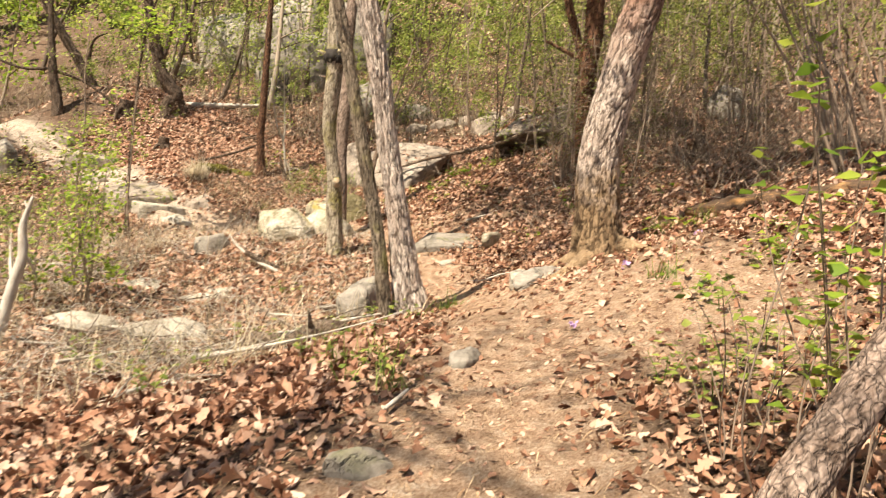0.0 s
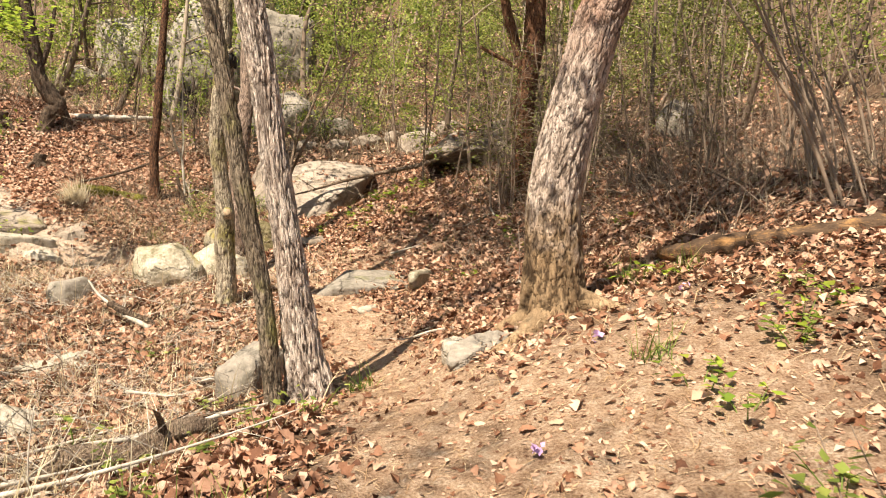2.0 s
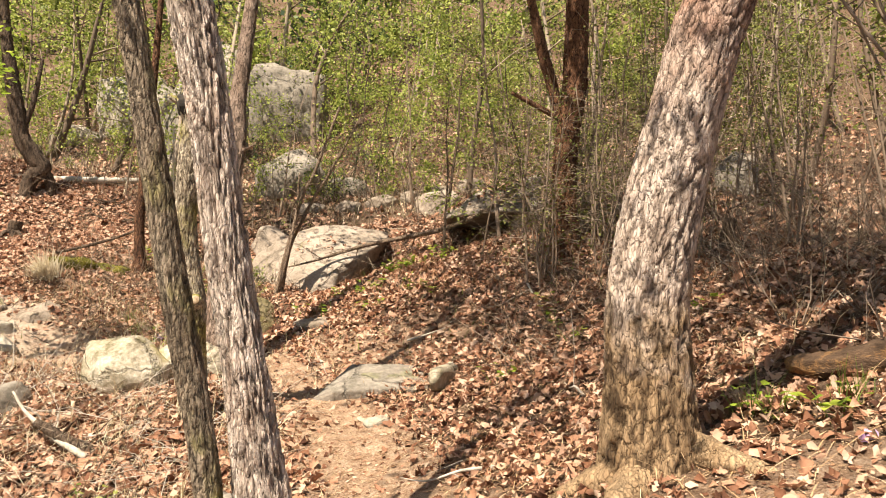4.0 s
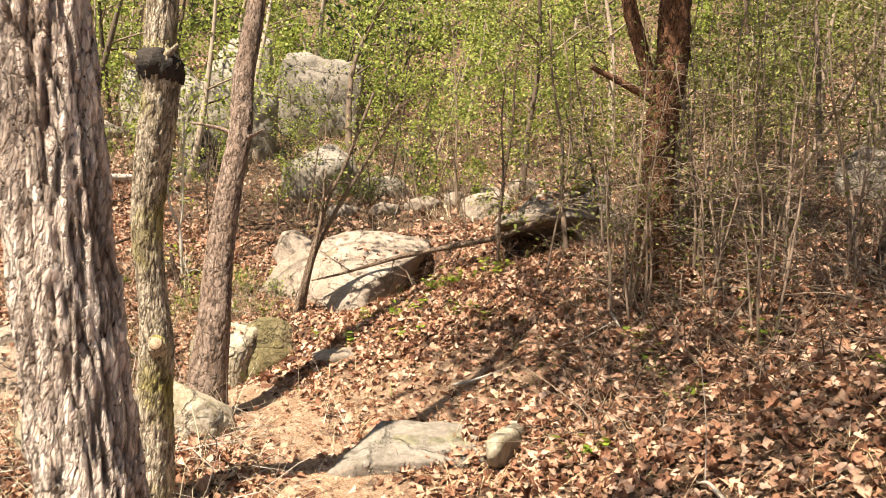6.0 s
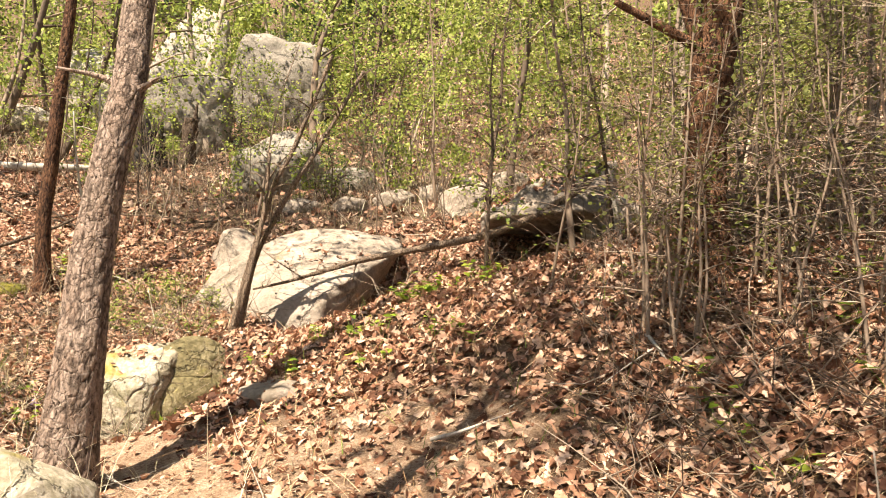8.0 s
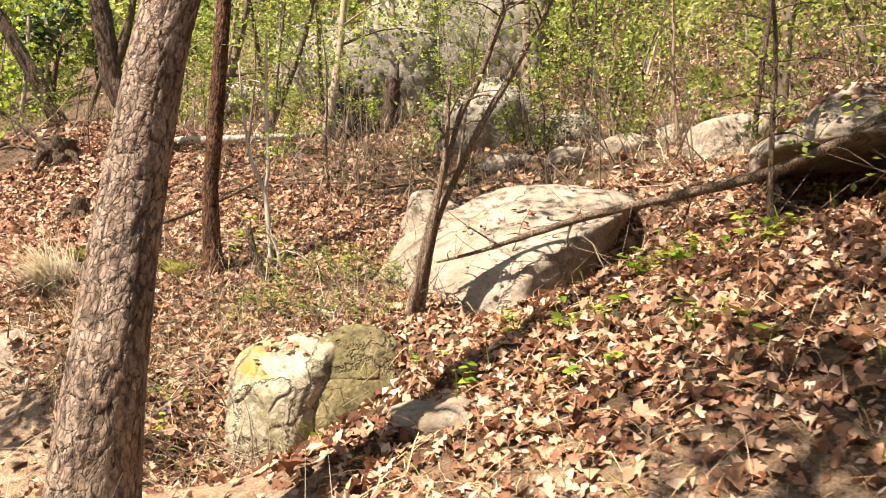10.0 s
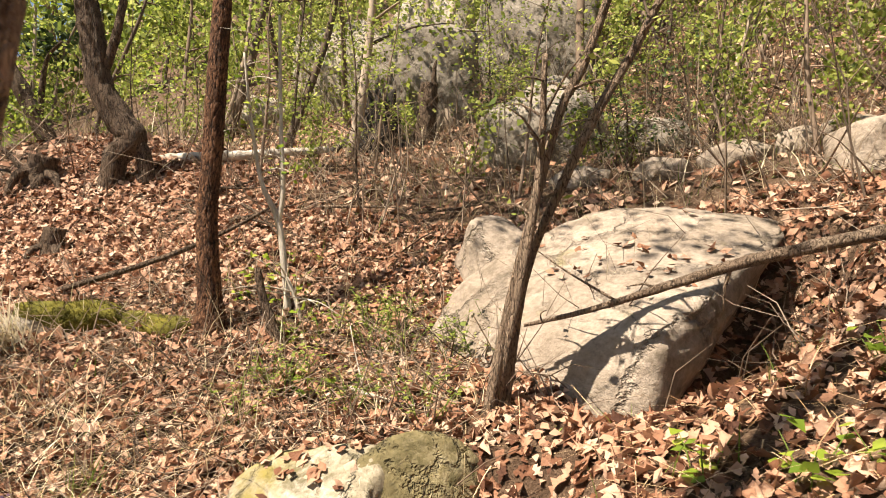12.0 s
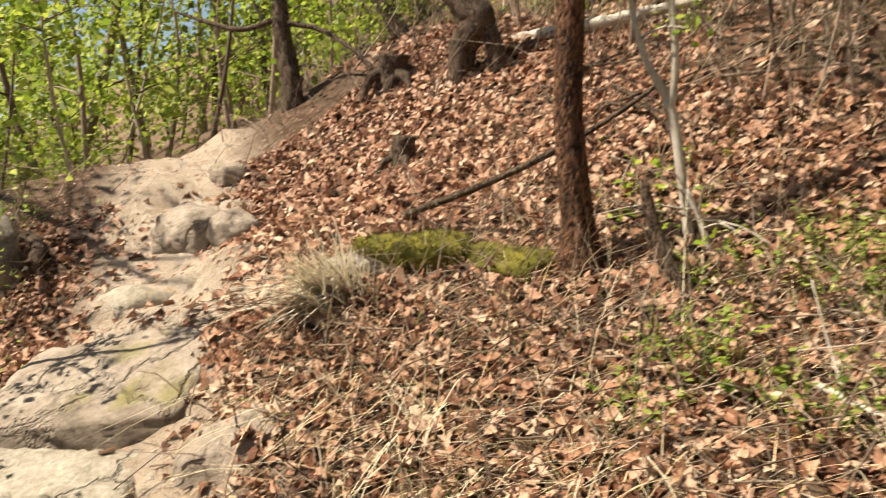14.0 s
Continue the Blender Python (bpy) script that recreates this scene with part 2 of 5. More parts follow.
GRASS = mat("green_grass", [(0.2, (0.07, 0.11, 0.02)), (0.5, (0.15, 0.22, 0.04)), (0.8, (0.27, 0.33, 0.08))], 4, 0.6, 0, 60, island=0.7, translucent=0.35)
LEAF = mat("spring_leaves", [(0.18, (0.09, 0.13, 0.028)), (0.42, (0.23, 0.285, 0.06)), (0.66, (0.39, 0.43, 0.10)), (0.85, (0.54, 0.55, 0.19))], 1.2, 0.55, 0, 50, island=0.6, translucent=0.52)
BRIGHT_LEAF = mat("fresh_bright_leaves", [(0.2, (0.13, 0.21, 0.028)), (0.5, (0.27, 0.36, 0.042)), (0.8, (0.45, 0.50, 0.085))], 1.5, 0.5, 0, 50, island=0.6, translucent=0.5)
PINE_LEAF = mat("pine_foliage", [(0.2, (0.025, 0.045, 0.018)), (0.5, (0.07, 0.105, 0.04)), (0.8, (0.14, 0.18, 0.07))], 2, 0.6, 0, 50, island=0.6, translucent=0.2)
OLIVE_LEAF = mat("olive_leaves", [(0.2, (0.09, 0.10, 0.03)), (0.5, (0.19, 0.20, 0.055)), (0.8, (0.33, 0.32, 0.11))], 2, 0.6, 0, 50, island=0.6, translucent=0.4)
EVERGREEN = mat("evergreen_leaves", [(0.2, (0.022, 0.042, 0.018)), (0.5, (0.06, 0.10, 0.035)), (0.8, (0.15, 0.20, 0.07))], 2, 0.35, 0, 50, island=0.6, translucent=0.2)
PETAL = mat("violet_petals", [(0.3, (0.50, 0.30, 0.55)), (0.7, (0.72, 0.52, 0.76))], 8, 0.6, 0, 60, translucent=0.3)
BLACK_WOOD = mat("charred_stump_wood", [(0.3, (0.012, 0.010, 0.009)), (0.6, (0.05, 0.04, 0.033)), (0.8, (0.12, 0.10, 0.08))], 8, 0.9, 0.8, 40)

# the soil: trodden sandy earth on the path, needle and leaf mould beside it
SOIL = bpy.data.materials.new("forest_soil")
SOIL.use_nodes = True
n, l = SOIL.node_tree.nodes, SOIL.node_tree.links
geo, att = n.new("ShaderNodeNewGeometry"), n.new("ShaderNodeAttribute")
att.attribute_name = "trodden"
noises = []
for s, d in ((1.7, 6), (9, 8), (70, 6)):
    tex = n.new("ShaderNodeTexNoise")
    tex.inputs["Scale"].default_value, tex.inputs["Detail"].default_value, tex.inputs["Roughness"].default_value = s, d, 0.65
    l.new(geo.outputs["Position"], tex.inputs["Vector"])
    noises.append(tex)
ramps = []
for stops in (((0.3, (0.055, 0.030, 0.019)), (0.5, (0.14, 0.085, 0.054)), (0.7, (0.30, 0.20, 0.135))), ((0.38, (0.24, 0.135, 0.08)), (0.5, (0.48, 0.31, 0.20)), (0.62, (0.70, 0.53, 0.39)))):
    mixn = n.new("ShaderNodeMix")
    mixn.inputs[0].default_value = 0.55
    l.new(noises[1].outputs[0], mixn.inputs[2])
    l.new(noises[2].outputs[0], mixn.inputs[3])
    ramp = n.new("ShaderNodeValToRGB")
    ramp.color_ramp.elements.new(0.5)
    for e, (p, c) in zip(ramp.color_ramp.elements, stops):
        e.position, e.color = p, (*c, 1)
    l.new(mixn.outputs[0], ramp.inputs[0])
    ramps.append(ramp)
edge = n.new("ShaderNodeMath")
edge.operation = "ADD"
l.new(att.outputs["Fac"], edge.inputs[0])
wob = n.new("ShaderNodeMapRange")
wob.inputs["To Min"].default_value, wob.inputs["To Max"].default_value = -0.5, 0.5
l.new(noises[0].outputs[0], wob.inputs[0])
l.new(wob.outputs[0], edge.inputs[1])
edge.use_clamp = True
both = n.new("ShaderNodeMix")
both.data_type = "RGBA"
l.new(edge.outputs[0], both.inputs[0])
l.new(ramps[0].outputs[0], both.inputs[6])
grit, sandy, mask = n.new("ShaderNodeMix"), n.new("ShaderNodeAttribute"), n.new("ShaderNodeMath")
sandy.attribute_name = "sandy"
grit.data_type, grit.blend_type = "RGBA", "MIX"
mask.operation = "MULTIPLY"
l.new(sandy.outputs["Fac"], mask.inputs[0])
l.new(noises[1].outputs[0], mask.inputs[1])
l.new(mask.outputs[0], grit.inputs[0])
l.new(ramps[1].outputs[0], grit.inputs[6])
grit.inputs[7].default_value = (0.62, 0.53, 0.43, 1)
l.new(grit.outputs[2], both.inputs[7])
l.new(both.outputs[2], n["Principled BSDF"].inputs["Base Color"])
n["Principled BSDF"].inputs["Roughness"].default_value = 0.95
n["Principled BSDF"].inputs["Specular IOR Level"].default_value = 0.15
relief = n.new("ShaderNodeBump")
relief.inputs["Strength"].default_value, relief.inputs["Distance"].default_value = 1.0, 0.05
rise = n.new("ShaderNodeMath")
rise.operation = "MULTIPLY_ADD"
l.new(noises[1].outputs[0], rise.inputs[0])
rise.inputs[1].default_value = 1.5
l.new(noises[2].outputs[0], rise.inputs[2])
l.new(rise.outputs[0], relief.inputs["Height"])
l.new(relief.outputs[0], n["Principled BSDF"].inputs["Normal"])

# ---------------------------------------------------------------- terrain
# Height of the hillside: a rise to the north and east, with hollows and hummocks on a 2.0 x 1.75 m raster (centimetres).
HUMMOCKS = """
0 0 0 -1 -12 -9 -1 -16
0 0 -1 -6 -10 3 5 -2
0 1 1 -9 -16 13 -16 -10
0 2 13 -5 -29 -16 27 9
6 -12 7 -39 -39 -17 7 3
34 -9 -29 1 46 -12 -39 58
25 -38 -22 -37 -32 -39 49 -18
83 -4 54 -25 36 24 45 21
-13 -34 -3 -14 -50 5 7 58
102 53 23 14 28 38 -3 10
"""
HUMMOCKS = [[int(v) / 100 for v in row.split()] for row in HUMMOCKS.strip().splitlines()]


HOLLOWS = [(-0.12, 14.35, 0.62, 0.48), (-3.55, 12.15, 0.70, 0.50), (-2.95, 12.75, 0.42, 0.45), (-2.35, 13.9, 0.48, 0.52), (-2.12, 14.5, 0.48, 0.60), (-1.92, 15.1, 0.45, 0.55)]


def soft_rise(v, w):
    return w * np.log1p(np.exp(np.clip(v / w, -30, 30)))


def ground(x, y):
    x, y = np.asarray(x, float), np.asarray(y, float)
    z = 0.14 * y + 0.36 * soft_rise(y - 14.5, 1.5) + 0.28 * soft_rise(x - 0.5, 0.8) - 0.12 * soft_rise(x - 9, 2)
    z = z - 0.10 * soft_rise(-17 - x, 2) + 0.22 * soft_rise(y - 26, 3) - 0.25 * soft_rise(y - 75, 8)
    for j, row in enumerate(HUMMOCKS):
        for i, h in enumerate(row):
            if h:
                z = z + h * np.exp(-((x - (2.0 * i - 11)) ** 2 + (y - (1.75 * j + 0.5)) ** 2) / 4.5)
    # hollows scoured beside the boulders, and under the overhanging slab
    for hx, hy, hr, depth in HOLLOWS:
        z = z - depth * np.exp(-(((x - hx) ** 2 + (y - hy) ** 2) / hr**2) ** 1.5)
    return z


def gz(x, y):
    return float(ground(x, y))


TRAIL = [(0.35, -6), (0.3, -1), (0.25, 2), (0.15, 3.5), (0.05, 4.6), (-0.15, 5.6), (-0.4, 6.6), (-0.72, 7.8), (-1.1, 8.8), (-1.75, 9.7), (-2.3, 10.5), (-3.2, 11.15), (-4.5, 11.4),
         (-6, 11.6), (-7.2, 12.0), (-8.1, 12.55), (-9.5, 13.1), (-12, 14.1), (-16, 15)]


def trail_distance(x, y):
    x, y = np.asarray(x, float), np.asarray(y, float)
    best = np.full(x.shape, 1e9)
    for (ax, ay), (bx, by) in zip(TRAIL, TRAIL[1:]):
        t = np.clip(((x - ax) * (bx - ax) + (y - ay) * (by - ay)) / ((bx - ax) ** 2 + (by - ay) ** 2), 0, 1)
        best = np.minimum(best, np.hypot(x - ax - t * (bx - ax), y - ay - t * (by - ay)))
    return best


def trodden(x, y):
    """1 on bare earth, 0 under litter; the bench beside the leaning pine is bare too."""
    x, y = np.asarray(x, float), np.asarray(y, float)
    path = 1 / (1 + np.exp((trail_distance(x, y).clip(0, 5) - 0.46 - 0.14 / (1 + np.exp(3 * (x + 5).clip(-20, 20)))) / 0.10))
    bench = np.exp(-((((x - 1.0) / 1.3) ** 2 + ((y - 4.75) / 1.55) ** 2) ** 2))
    start = np.exp(-((((x - 0.1) / 0.75) ** 2 + ((y - 2.2) / 2.0) ** 2) ** 2))
    side = np.exp(-((((x + 8.6) / 2.4) ** 2 + ((y - 12.95 + 0.30 * (x + 8.6)) / 0.5) ** 2) ** 2))
    shelf = np.exp(-((((x + 1.3) / 1.1) ** 2 + ((y - 10.95) / 0.6) ** 2) ** 2))
    return np.clip(np.maximum.reduce([path, 0.92 * bench, 0.95 * start, 0.8 * side, 0.7 * shelf]), 0, 1)


# ---------------------------------------------------------------- mesh helpers
rng = np.random.default_rng(7)


def raw_mesh(name, verts, faces, material, smooth=True):
    verts, faces = np.asarray(verts, np.float32), np.asarray(faces, np.int32)
    me = bpy.data.meshes.new(name)
    k = faces.shape[1]
    me.vertices.add(len(verts))
    me.vertices.foreach_set("co", verts.ravel())
    me.loops.add(faces.size)
    me.loops.foreach_set("vertex_index", faces.ravel())
    me.polygons.add(len(faces))
    me.polygons.foreach_set("loop_start", np.arange(0, faces.size, k, dtype=np.int32))
    me.polygons.foreach_set("use_smooth", np.full(len(faces), smooth, bool))
    me.update(calc_edges=True)
    me.validate()
    me.materials.append(material)
    return me


def thing(name, base, label, category, group=""):
    ob = new(name)
    ob.location, ob.empty_display_size = base, 0.1
    return tagged(ob, label, category, group)


def origin(ob):
    p = Vector()
    while ob:
        p, ob = p + ob.location, ob.parent
    return np.array(p)


def part(name, geometry, material, parent, label=""):
    verts, faces = geometry
    ob = new(name, raw_mesh(name, np.asarray(verts) - origin(parent), faces, material))
    ob.parent = parent
    return tagged(ob, label)


def solo(name, geometry, material, label, category, base=None, group="", kind=""):
    verts, faces = geometry
    verts = np.asarray(verts, float)
    base = np.array(base if base is not None else (verts[:, 0].mean(), verts[:, 1].mean(), verts[:, 2].min()))
    ob = new(name, raw_mesh(name, verts - base, faces, material))
    ob.location = base
    return tagged(ob, label, category, group, kind)


def join(*pieces):
    verts, faces, k = [], [], 0
    for v, f in pieces:
        verts.append(np.asarray(v))
        faces.append(np.asarray(f) + k)
        k += len(v)
    return np.concatenate(verts), np.concatenate(faces)


def smooth_line(pts, step):
    """A Catmull-Rom line through rows of x, y, z, r, with about one row each step."""
    p = np.asarray(pts, float)
    p = np.vstack([2 * p[0] - p[1], p, 2 * p[-1] - p[-2]])
    out = []
    for i in range(1, len(p) - 2):
        k = max(1, int(np.ceil(np.linalg.norm(p[i + 1, :3] - p[i, :3]) / step)))
        for t in np.arange(k) / k:
            out.append(0.5 * (2 * p[i] + (p[i + 1] - p[i - 1]) * t + (2 * p[i - 1] - 5 * p[i] + 4 * p[i + 1] - p[i + 2]) * t * t + (3 * p[i] - p[i - 1] - 3 * p[i + 1] + p[i + 2]) * t**3))
    out = np.array(out + [p[-2]])
    out[:, 3] = out[:, 3].clip(0.001)
    return out


FURROW = []


def tube(pts, sides=8, step=0.1, rough=0.0, fibre=6.0, twist=0.35, seed=0, plates=0.0):
    """A round stem along rows of x, y, z, r, closed at both ends; rough: depth of its furrows as a share of r."""
    line = smooth_line(pts, step)
    ahead = np.gradient(line[:, :3], axis=0)
    ahead /= np.linalg.norm(ahead, axis=1, keepdims=True) + 1e-9
    ref = np.array((1.0, 0.0, 0.0)) if abs(ahead[:, 0]).mean() < 0.7 else np.array((0.0, 1.0, 0.0))
    u = np.cross(ahead, ref)
    u /= np.linalg.norm(u, axis=1, keepdims=True) + 1e-9
    v = np.cross(ahead, u)
    a = np.arange(sides) / sides * 2 * np.pi
    ring = np.cos(a)[None, :, None] * u[:, None] + np.sin(a)[None, :, None] * v[:, None]
    r = np.repeat(line[:, 3:4], sides, 1)
    FURROW.clear()
    if rough:
        length = np.r_[0, np.cumsum(np.linalg.norm(np.diff(line[:, :3], axis=0), axis=1))]
        for i in range(len(line)):
            for j in range(sides):
                q = Vector((math.cos(a[j]) * fibre, math.sin(a[j]) * fibre, length[i] * fibre * twist * 4 + seed * 11))
                if plates:
                    w = q + Vector((9, 0, 0))
                    d, cores = noise.voronoi(q * 0.62 + 0.8 * Vector((noise.noise(q * 0.5), noise.noise(w * 0.5), noise.noise(w * 0.7))) + 0.36 * Vector((noise.noise(q * 1.9), noise.noise(w * 1.9), noise.noise(w * 2.3))))
                    crack = min(1.0, (d[1] - d[0]) / 0.20)
                    crack = crack * crack * (3 - 2 * crack)
                    FURROW.append(0.8 * (1 - crack))
                    h = plates * (crack - 0.8 + 0.35 * noise.noise(cores[0] * 3.7)) + rough * (noise.noise(q * 1.7) + 0.6 * noise.noise(q * 4.1))
                else:
                    h = rough * (abs(noise.noise(q)) * 2.2 - 0.45) + 0.4 * rough * noise.noise(q * 2.7)
                r[i, j] *= 1 + h
    verts = (line[:, None, :3] + ring * r[..., None]).reshape(-1, 3)
    m = len(line)
    i, j = np.meshgrid(np.arange(m - 1), np.arange(sides), indexing="ij")
    k = (j + 1) % sides
    faces = np.stack([i * sides + j, i * sides + k, (i + 1) * sides + k, (i + 1) * sides + j], -1).reshape(-1, 4)
    ends = []
    for e, row in ((0, 0), (1, m - 1)):
        c = len(verts) + e
        for s in range(0, sides, 2):
            w = [row * sides + s, row * sides + (s + 1) % sides, row * sides + (s + 2) % sides]
            ends.append([c, *(w[::-1] if e == 0 else w)])
    verts = np.vstack([verts, line[0, :3], line[-1, :3]])
    return verts, np.vstack([faces, np.array(ends)])


BLADE = ((0.0, 0.06), (0.5, 0.34), (1.0, 0.02))
OAK = ((0.0, 0.03), (0.20, 0.20), (0.32, 0.12), (0.52, 0.33), (0.64, 0.18), (0.82, 0.25), (1.0, 0.03))


def leaves(at, size, normal=None, shape=BLADE, curl=0.25, droop=0.3, flat=0.0, width=1.0):
    """Leaves as folded blades, one a row of at; flat: how far they lie along normal rather than at random."""
    at = np.asarray(at, float)
    count = len(at)
    d = rng.normal(size=(count, 3))
    nrm = rng.normal(size=(count, 3)) * (1 - flat)
    nrm = nrm + (np.array((0, 0, 1.0)) if normal is None else normal) * (0.6 + 1.5 * flat)
    nrm /= np.linalg.norm(nrm, axis=1, keepdims=True)
    d -= (d * nrm).sum(1, keepdims=True) * nrm
    d /= np.linalg.norm(d, axis=1, keepdims=True) + 1e-9
    s = np.cross(nrm, d)
    size = np.broadcast_to(np.asarray(size, float), (count,))[:, None]
    if shape is None:
        a, c = 0.5 * size * d, 0.3 * size * width * s
        verts = np.stack([at - a, at + c - 0.1 * a, at + a, at - c - 0.1 * a], 1)
        return verts.reshape(-1, 3), np.arange(4 * count).reshape(-1, 4)
    bend, fold = (rng.normal(size=(count, 1)) * 0.7 + 0.4) * droop, rng.normal(size=(count, 1)) * 1.1 * curl + 0.25 * curl
    rows = []
    for along, half in shape:
        mid = at + size * ((along - 0.4) * d - bend * (along - 0.4) ** 2 * nrm)
        for sign in (-1, 0, 1):
            side = size * half * width * rng.uniform(0.55, 1.3, (count, 1))
            rows.append(mid + sign * side * s + abs(sign) * side * fold * nrm)
    verts = np.stack(rows, 1)
    k = len(shape)
    quads = [[3 * i + c, 3 * i + c + 1, 3 * i + c + 4, 3 * i + c + 3] for i in range(k - 1) for c in (0, 1)]
    faces = (np.arange(count)[:, None, None] * 3 * k + np.array(quads)).reshape(-1, 4)
    return verts.reshape(-1, 3), faces


def blades(at, length, lean, width=0.004):
    """Grass blades or needles: arched strips of three spans from each row of at, towards lean."""
    at, lean = np.asarray(at, float), np.asarray(lean, float)
    count = len(at)
    length = np.broadcast_to(np.asarray(length, float), (count,))[:, None]
    side = np.cross(lean, np.array((0, 0, 1.0))) + 1e-6
    side /= np.linalg.norm(side, axis=1, keepdims=True)
    flat = lean * np.array((1, 1, 0.0))
    rows = []
    for t in (0, 0.35, 0.7, 1.0):
        mid = at + length * (lean * t + flat * 0.5 * t * t - np.array((0, 0, 0.45)) * t * t * np.linalg.norm(flat, axis=1, keepdims=True))
        w = width * (1 - 0.85 * t)
        rows += [mid - side * w, mid + side * w]
    verts = np.stack(rows, 1)
    quads = [[2 * i, 2 * i + 1, 2 * i + 3, 2 * i + 2] for i in range(3)]
    return verts.reshape(-1, 3), (np.arange(count)[:, None, None] * 8 + np.array(quads)).reshape(-1, 4)


def ico(level):
    bm = bmesh.new()
    bmesh.ops.create_icosphere(bm, subdivisions=level, radius=1)
    bm.verts.ensure_lookup_table()
    v = np.array([w.co[:] for w in bm.verts])
    f = np.array([[w.index for w in g.verts] for g in bm.faces])
    bm.free()
    return v, f


SPHERES = {k: ico(k) for k in (3, 4, 5, 6)}


def boulder(corners, level=5, edge=14, rough=0.035, seed=0, strata=0.0):
    """A stone bounded by the planes about its corners, with worn edges and a broken surface."""
    c = np.asarray(corners, float)
    mid = c.mean(0)
    size = np.ptp(c, axis=0) / 2
    bm = bmesh.new()
    for p in (c - mid) / size:
        bm.verts.new(p)
    bmesh.ops.convex_hull(bm, input=bm.verts[:])
    bm.normal_update()
    planes = np.array([(*g.normal, g.normal.dot(g.verts[0].co)) for g in bm.faces if g.calc_area() > 1e-6])
    bm.free()
    flip = np.sign(planes[:, 3:4])
    planes = planes * np.where(flip == 0, 1, flip)
    dirs, faces = SPHERES[level]
    share = (dirs @ planes[:, :3].T).clip(1e-6) / planes[:, 3].clip(0.05)
    verts = dirs * ((share**edge).sum(1) ** (-1 / edge))[:, None] * size
    scale = float(size.mean())
    for i, p in enumerate(verts):
        q = Vector(p) / scale + Vector((seed * 7.3, seed * 3.1, 0))
        h = noise.noise(q * 1.3) * 1.1 + noise.noise(q * 3.1) * 0.45 + noise.noise(q * 7) * 0.22 + noise.noise(q * 16) * 0.14
        d = noise.voronoi(q * 1.6 + 0.4 * Vector((noise.noise(q * 2), noise.noise(q * 2.3), 0)))[0]
        h -= 0.7 * max(0.0, 1 - (d[1] - d[0]) / 0.05)
        if strata:
            h += strata * abs(((p[2] + 0.35 * p[0]) / scale * 3.0 + noise.noise(q * 1.5)) % 1 - 0.5)
        verts[i] = p + dirs[i] * h * rough * scale * 2
    return verts + mid, faces


def stone_at(x, y, size, seed, turn=0.0, sink=0.3, level=4, z=None):
    """A free stone of that size lying on the ground, from a cut block with uneven corners."""
    r = np.random.default_rng(seed)
    c = np.array([(a, b, k) for a in (-1, 1) for b in (-1, 1) for k in (0, 1)], float)
    c[:, :2] *= r.uniform(0.62, 1.0, (8, 2))
    c[:, 2] = np.where(c[:, 2] > 0, r.uniform(0.6, 1.0, 8), 0)
    extra = np.array([(r.uniform(-0.5, 0.5), r.uniform(-0.5, 0.5), 1.1), (1.12, r.uniform(-0.4, 0.4), 0.45), (-1.12, r.uniform(-0.4, 0.4), 0.4), (0, -1.15, 0.4)])
    c = np.vstack([c, extra]) * np.array((size[0] / 2, size[1] / 2, size[2]))
    t = radians(turn)
    c[:, :2] = c[:, :2] @ np.array([[math.cos(t), math.sin(t)], [-math.sin(t), math.cos(t)]])
    base = gz(x, y) if z is None else z
    return boulder(c + (x, y, base - sink * size[2]), level, 34, 0.032, seed)


# ---------------------------------------------------------------- ground
def axis(lo, hi, step, reach, grow=1.22):
    near = list(np.arange(lo, hi + 1e-6, step))
    d = step
    while near[-1] < reach:
        d = min(d * grow, 25)
        near.append(near[-1] + d)
    d = step
    while near[0] > -reach:
        d = min(d * grow, 25)
        near.insert(0, near[0] - d)
    return np.array(near)


gx, gy = axis(-10, 4.5, 0.085, 260), axis(-1, 18, 0.085, 260)
X, Y = np.meshgrid(gx, gy)
Z = ground(X, Y)
near = np.exp(-np.maximum(0, np.hypot(X + 3, Y - 8) - 12) / 4)
lump = np.array([noise.noise(Vector((x * 2.1, y * 2.1, 0))) * 0.045 + noise.noise(Vector((x * 6.5, y * 6.5, 4))) * 0.02 for x, y in zip(X.ravel(), Y.ravel())]).reshape(X.shape)
bare = trodden(X, Y)
ledge = np.array([abs(noise.noise(Vector((x * 0.9 + y * 0.5, y * 2.4 - x * 0.8, 7)))) if x < -4 and y < 18 else 0.0 for x, y in zip(X.ravel(), Y.ravel())]).reshape(X.shape)
Z = Z + 0.30 * (ledge - 0.2) * bare * near * (X < -4.6)
Z = Z + lump * near * (1 - 0.25 * bare) - 0.05 * np.exp(-((trail_distance(X, Y) / 0.4) ** 2)) + 0.02
m, k = X.shape
i, j = np.meshgrid(np.arange(m - 1), np.arange(k - 1), indexing="ij")
faces = np.stack([i * k + j, i * k + j + 1, (i + 1) * k + j + 1, (i + 1) * k + j], -1).reshape(-1, 4)


def surface(x, y):
    """Height of the ground sheet itself, with its lumps and ledges, between its grid lines."""
    i = np.clip(np.searchsorted(gx, x) - 1, 0, len(gx) - 2)
    j = np.clip(np.searchsorted(gy, y) - 1, 0, len(gy) - 2)
    u, v = (x - gx[i]) / (gx[i + 1] - gx[i]), (y - gy[j]) / (gy[j + 1] - gy[j])
    return (Z[j, i] * (1 - u) + Z[j, i + 1] * u) * (1 - v) + (Z[j + 1, i] * (1 - u) + Z[j + 1, i + 1] * u) * v


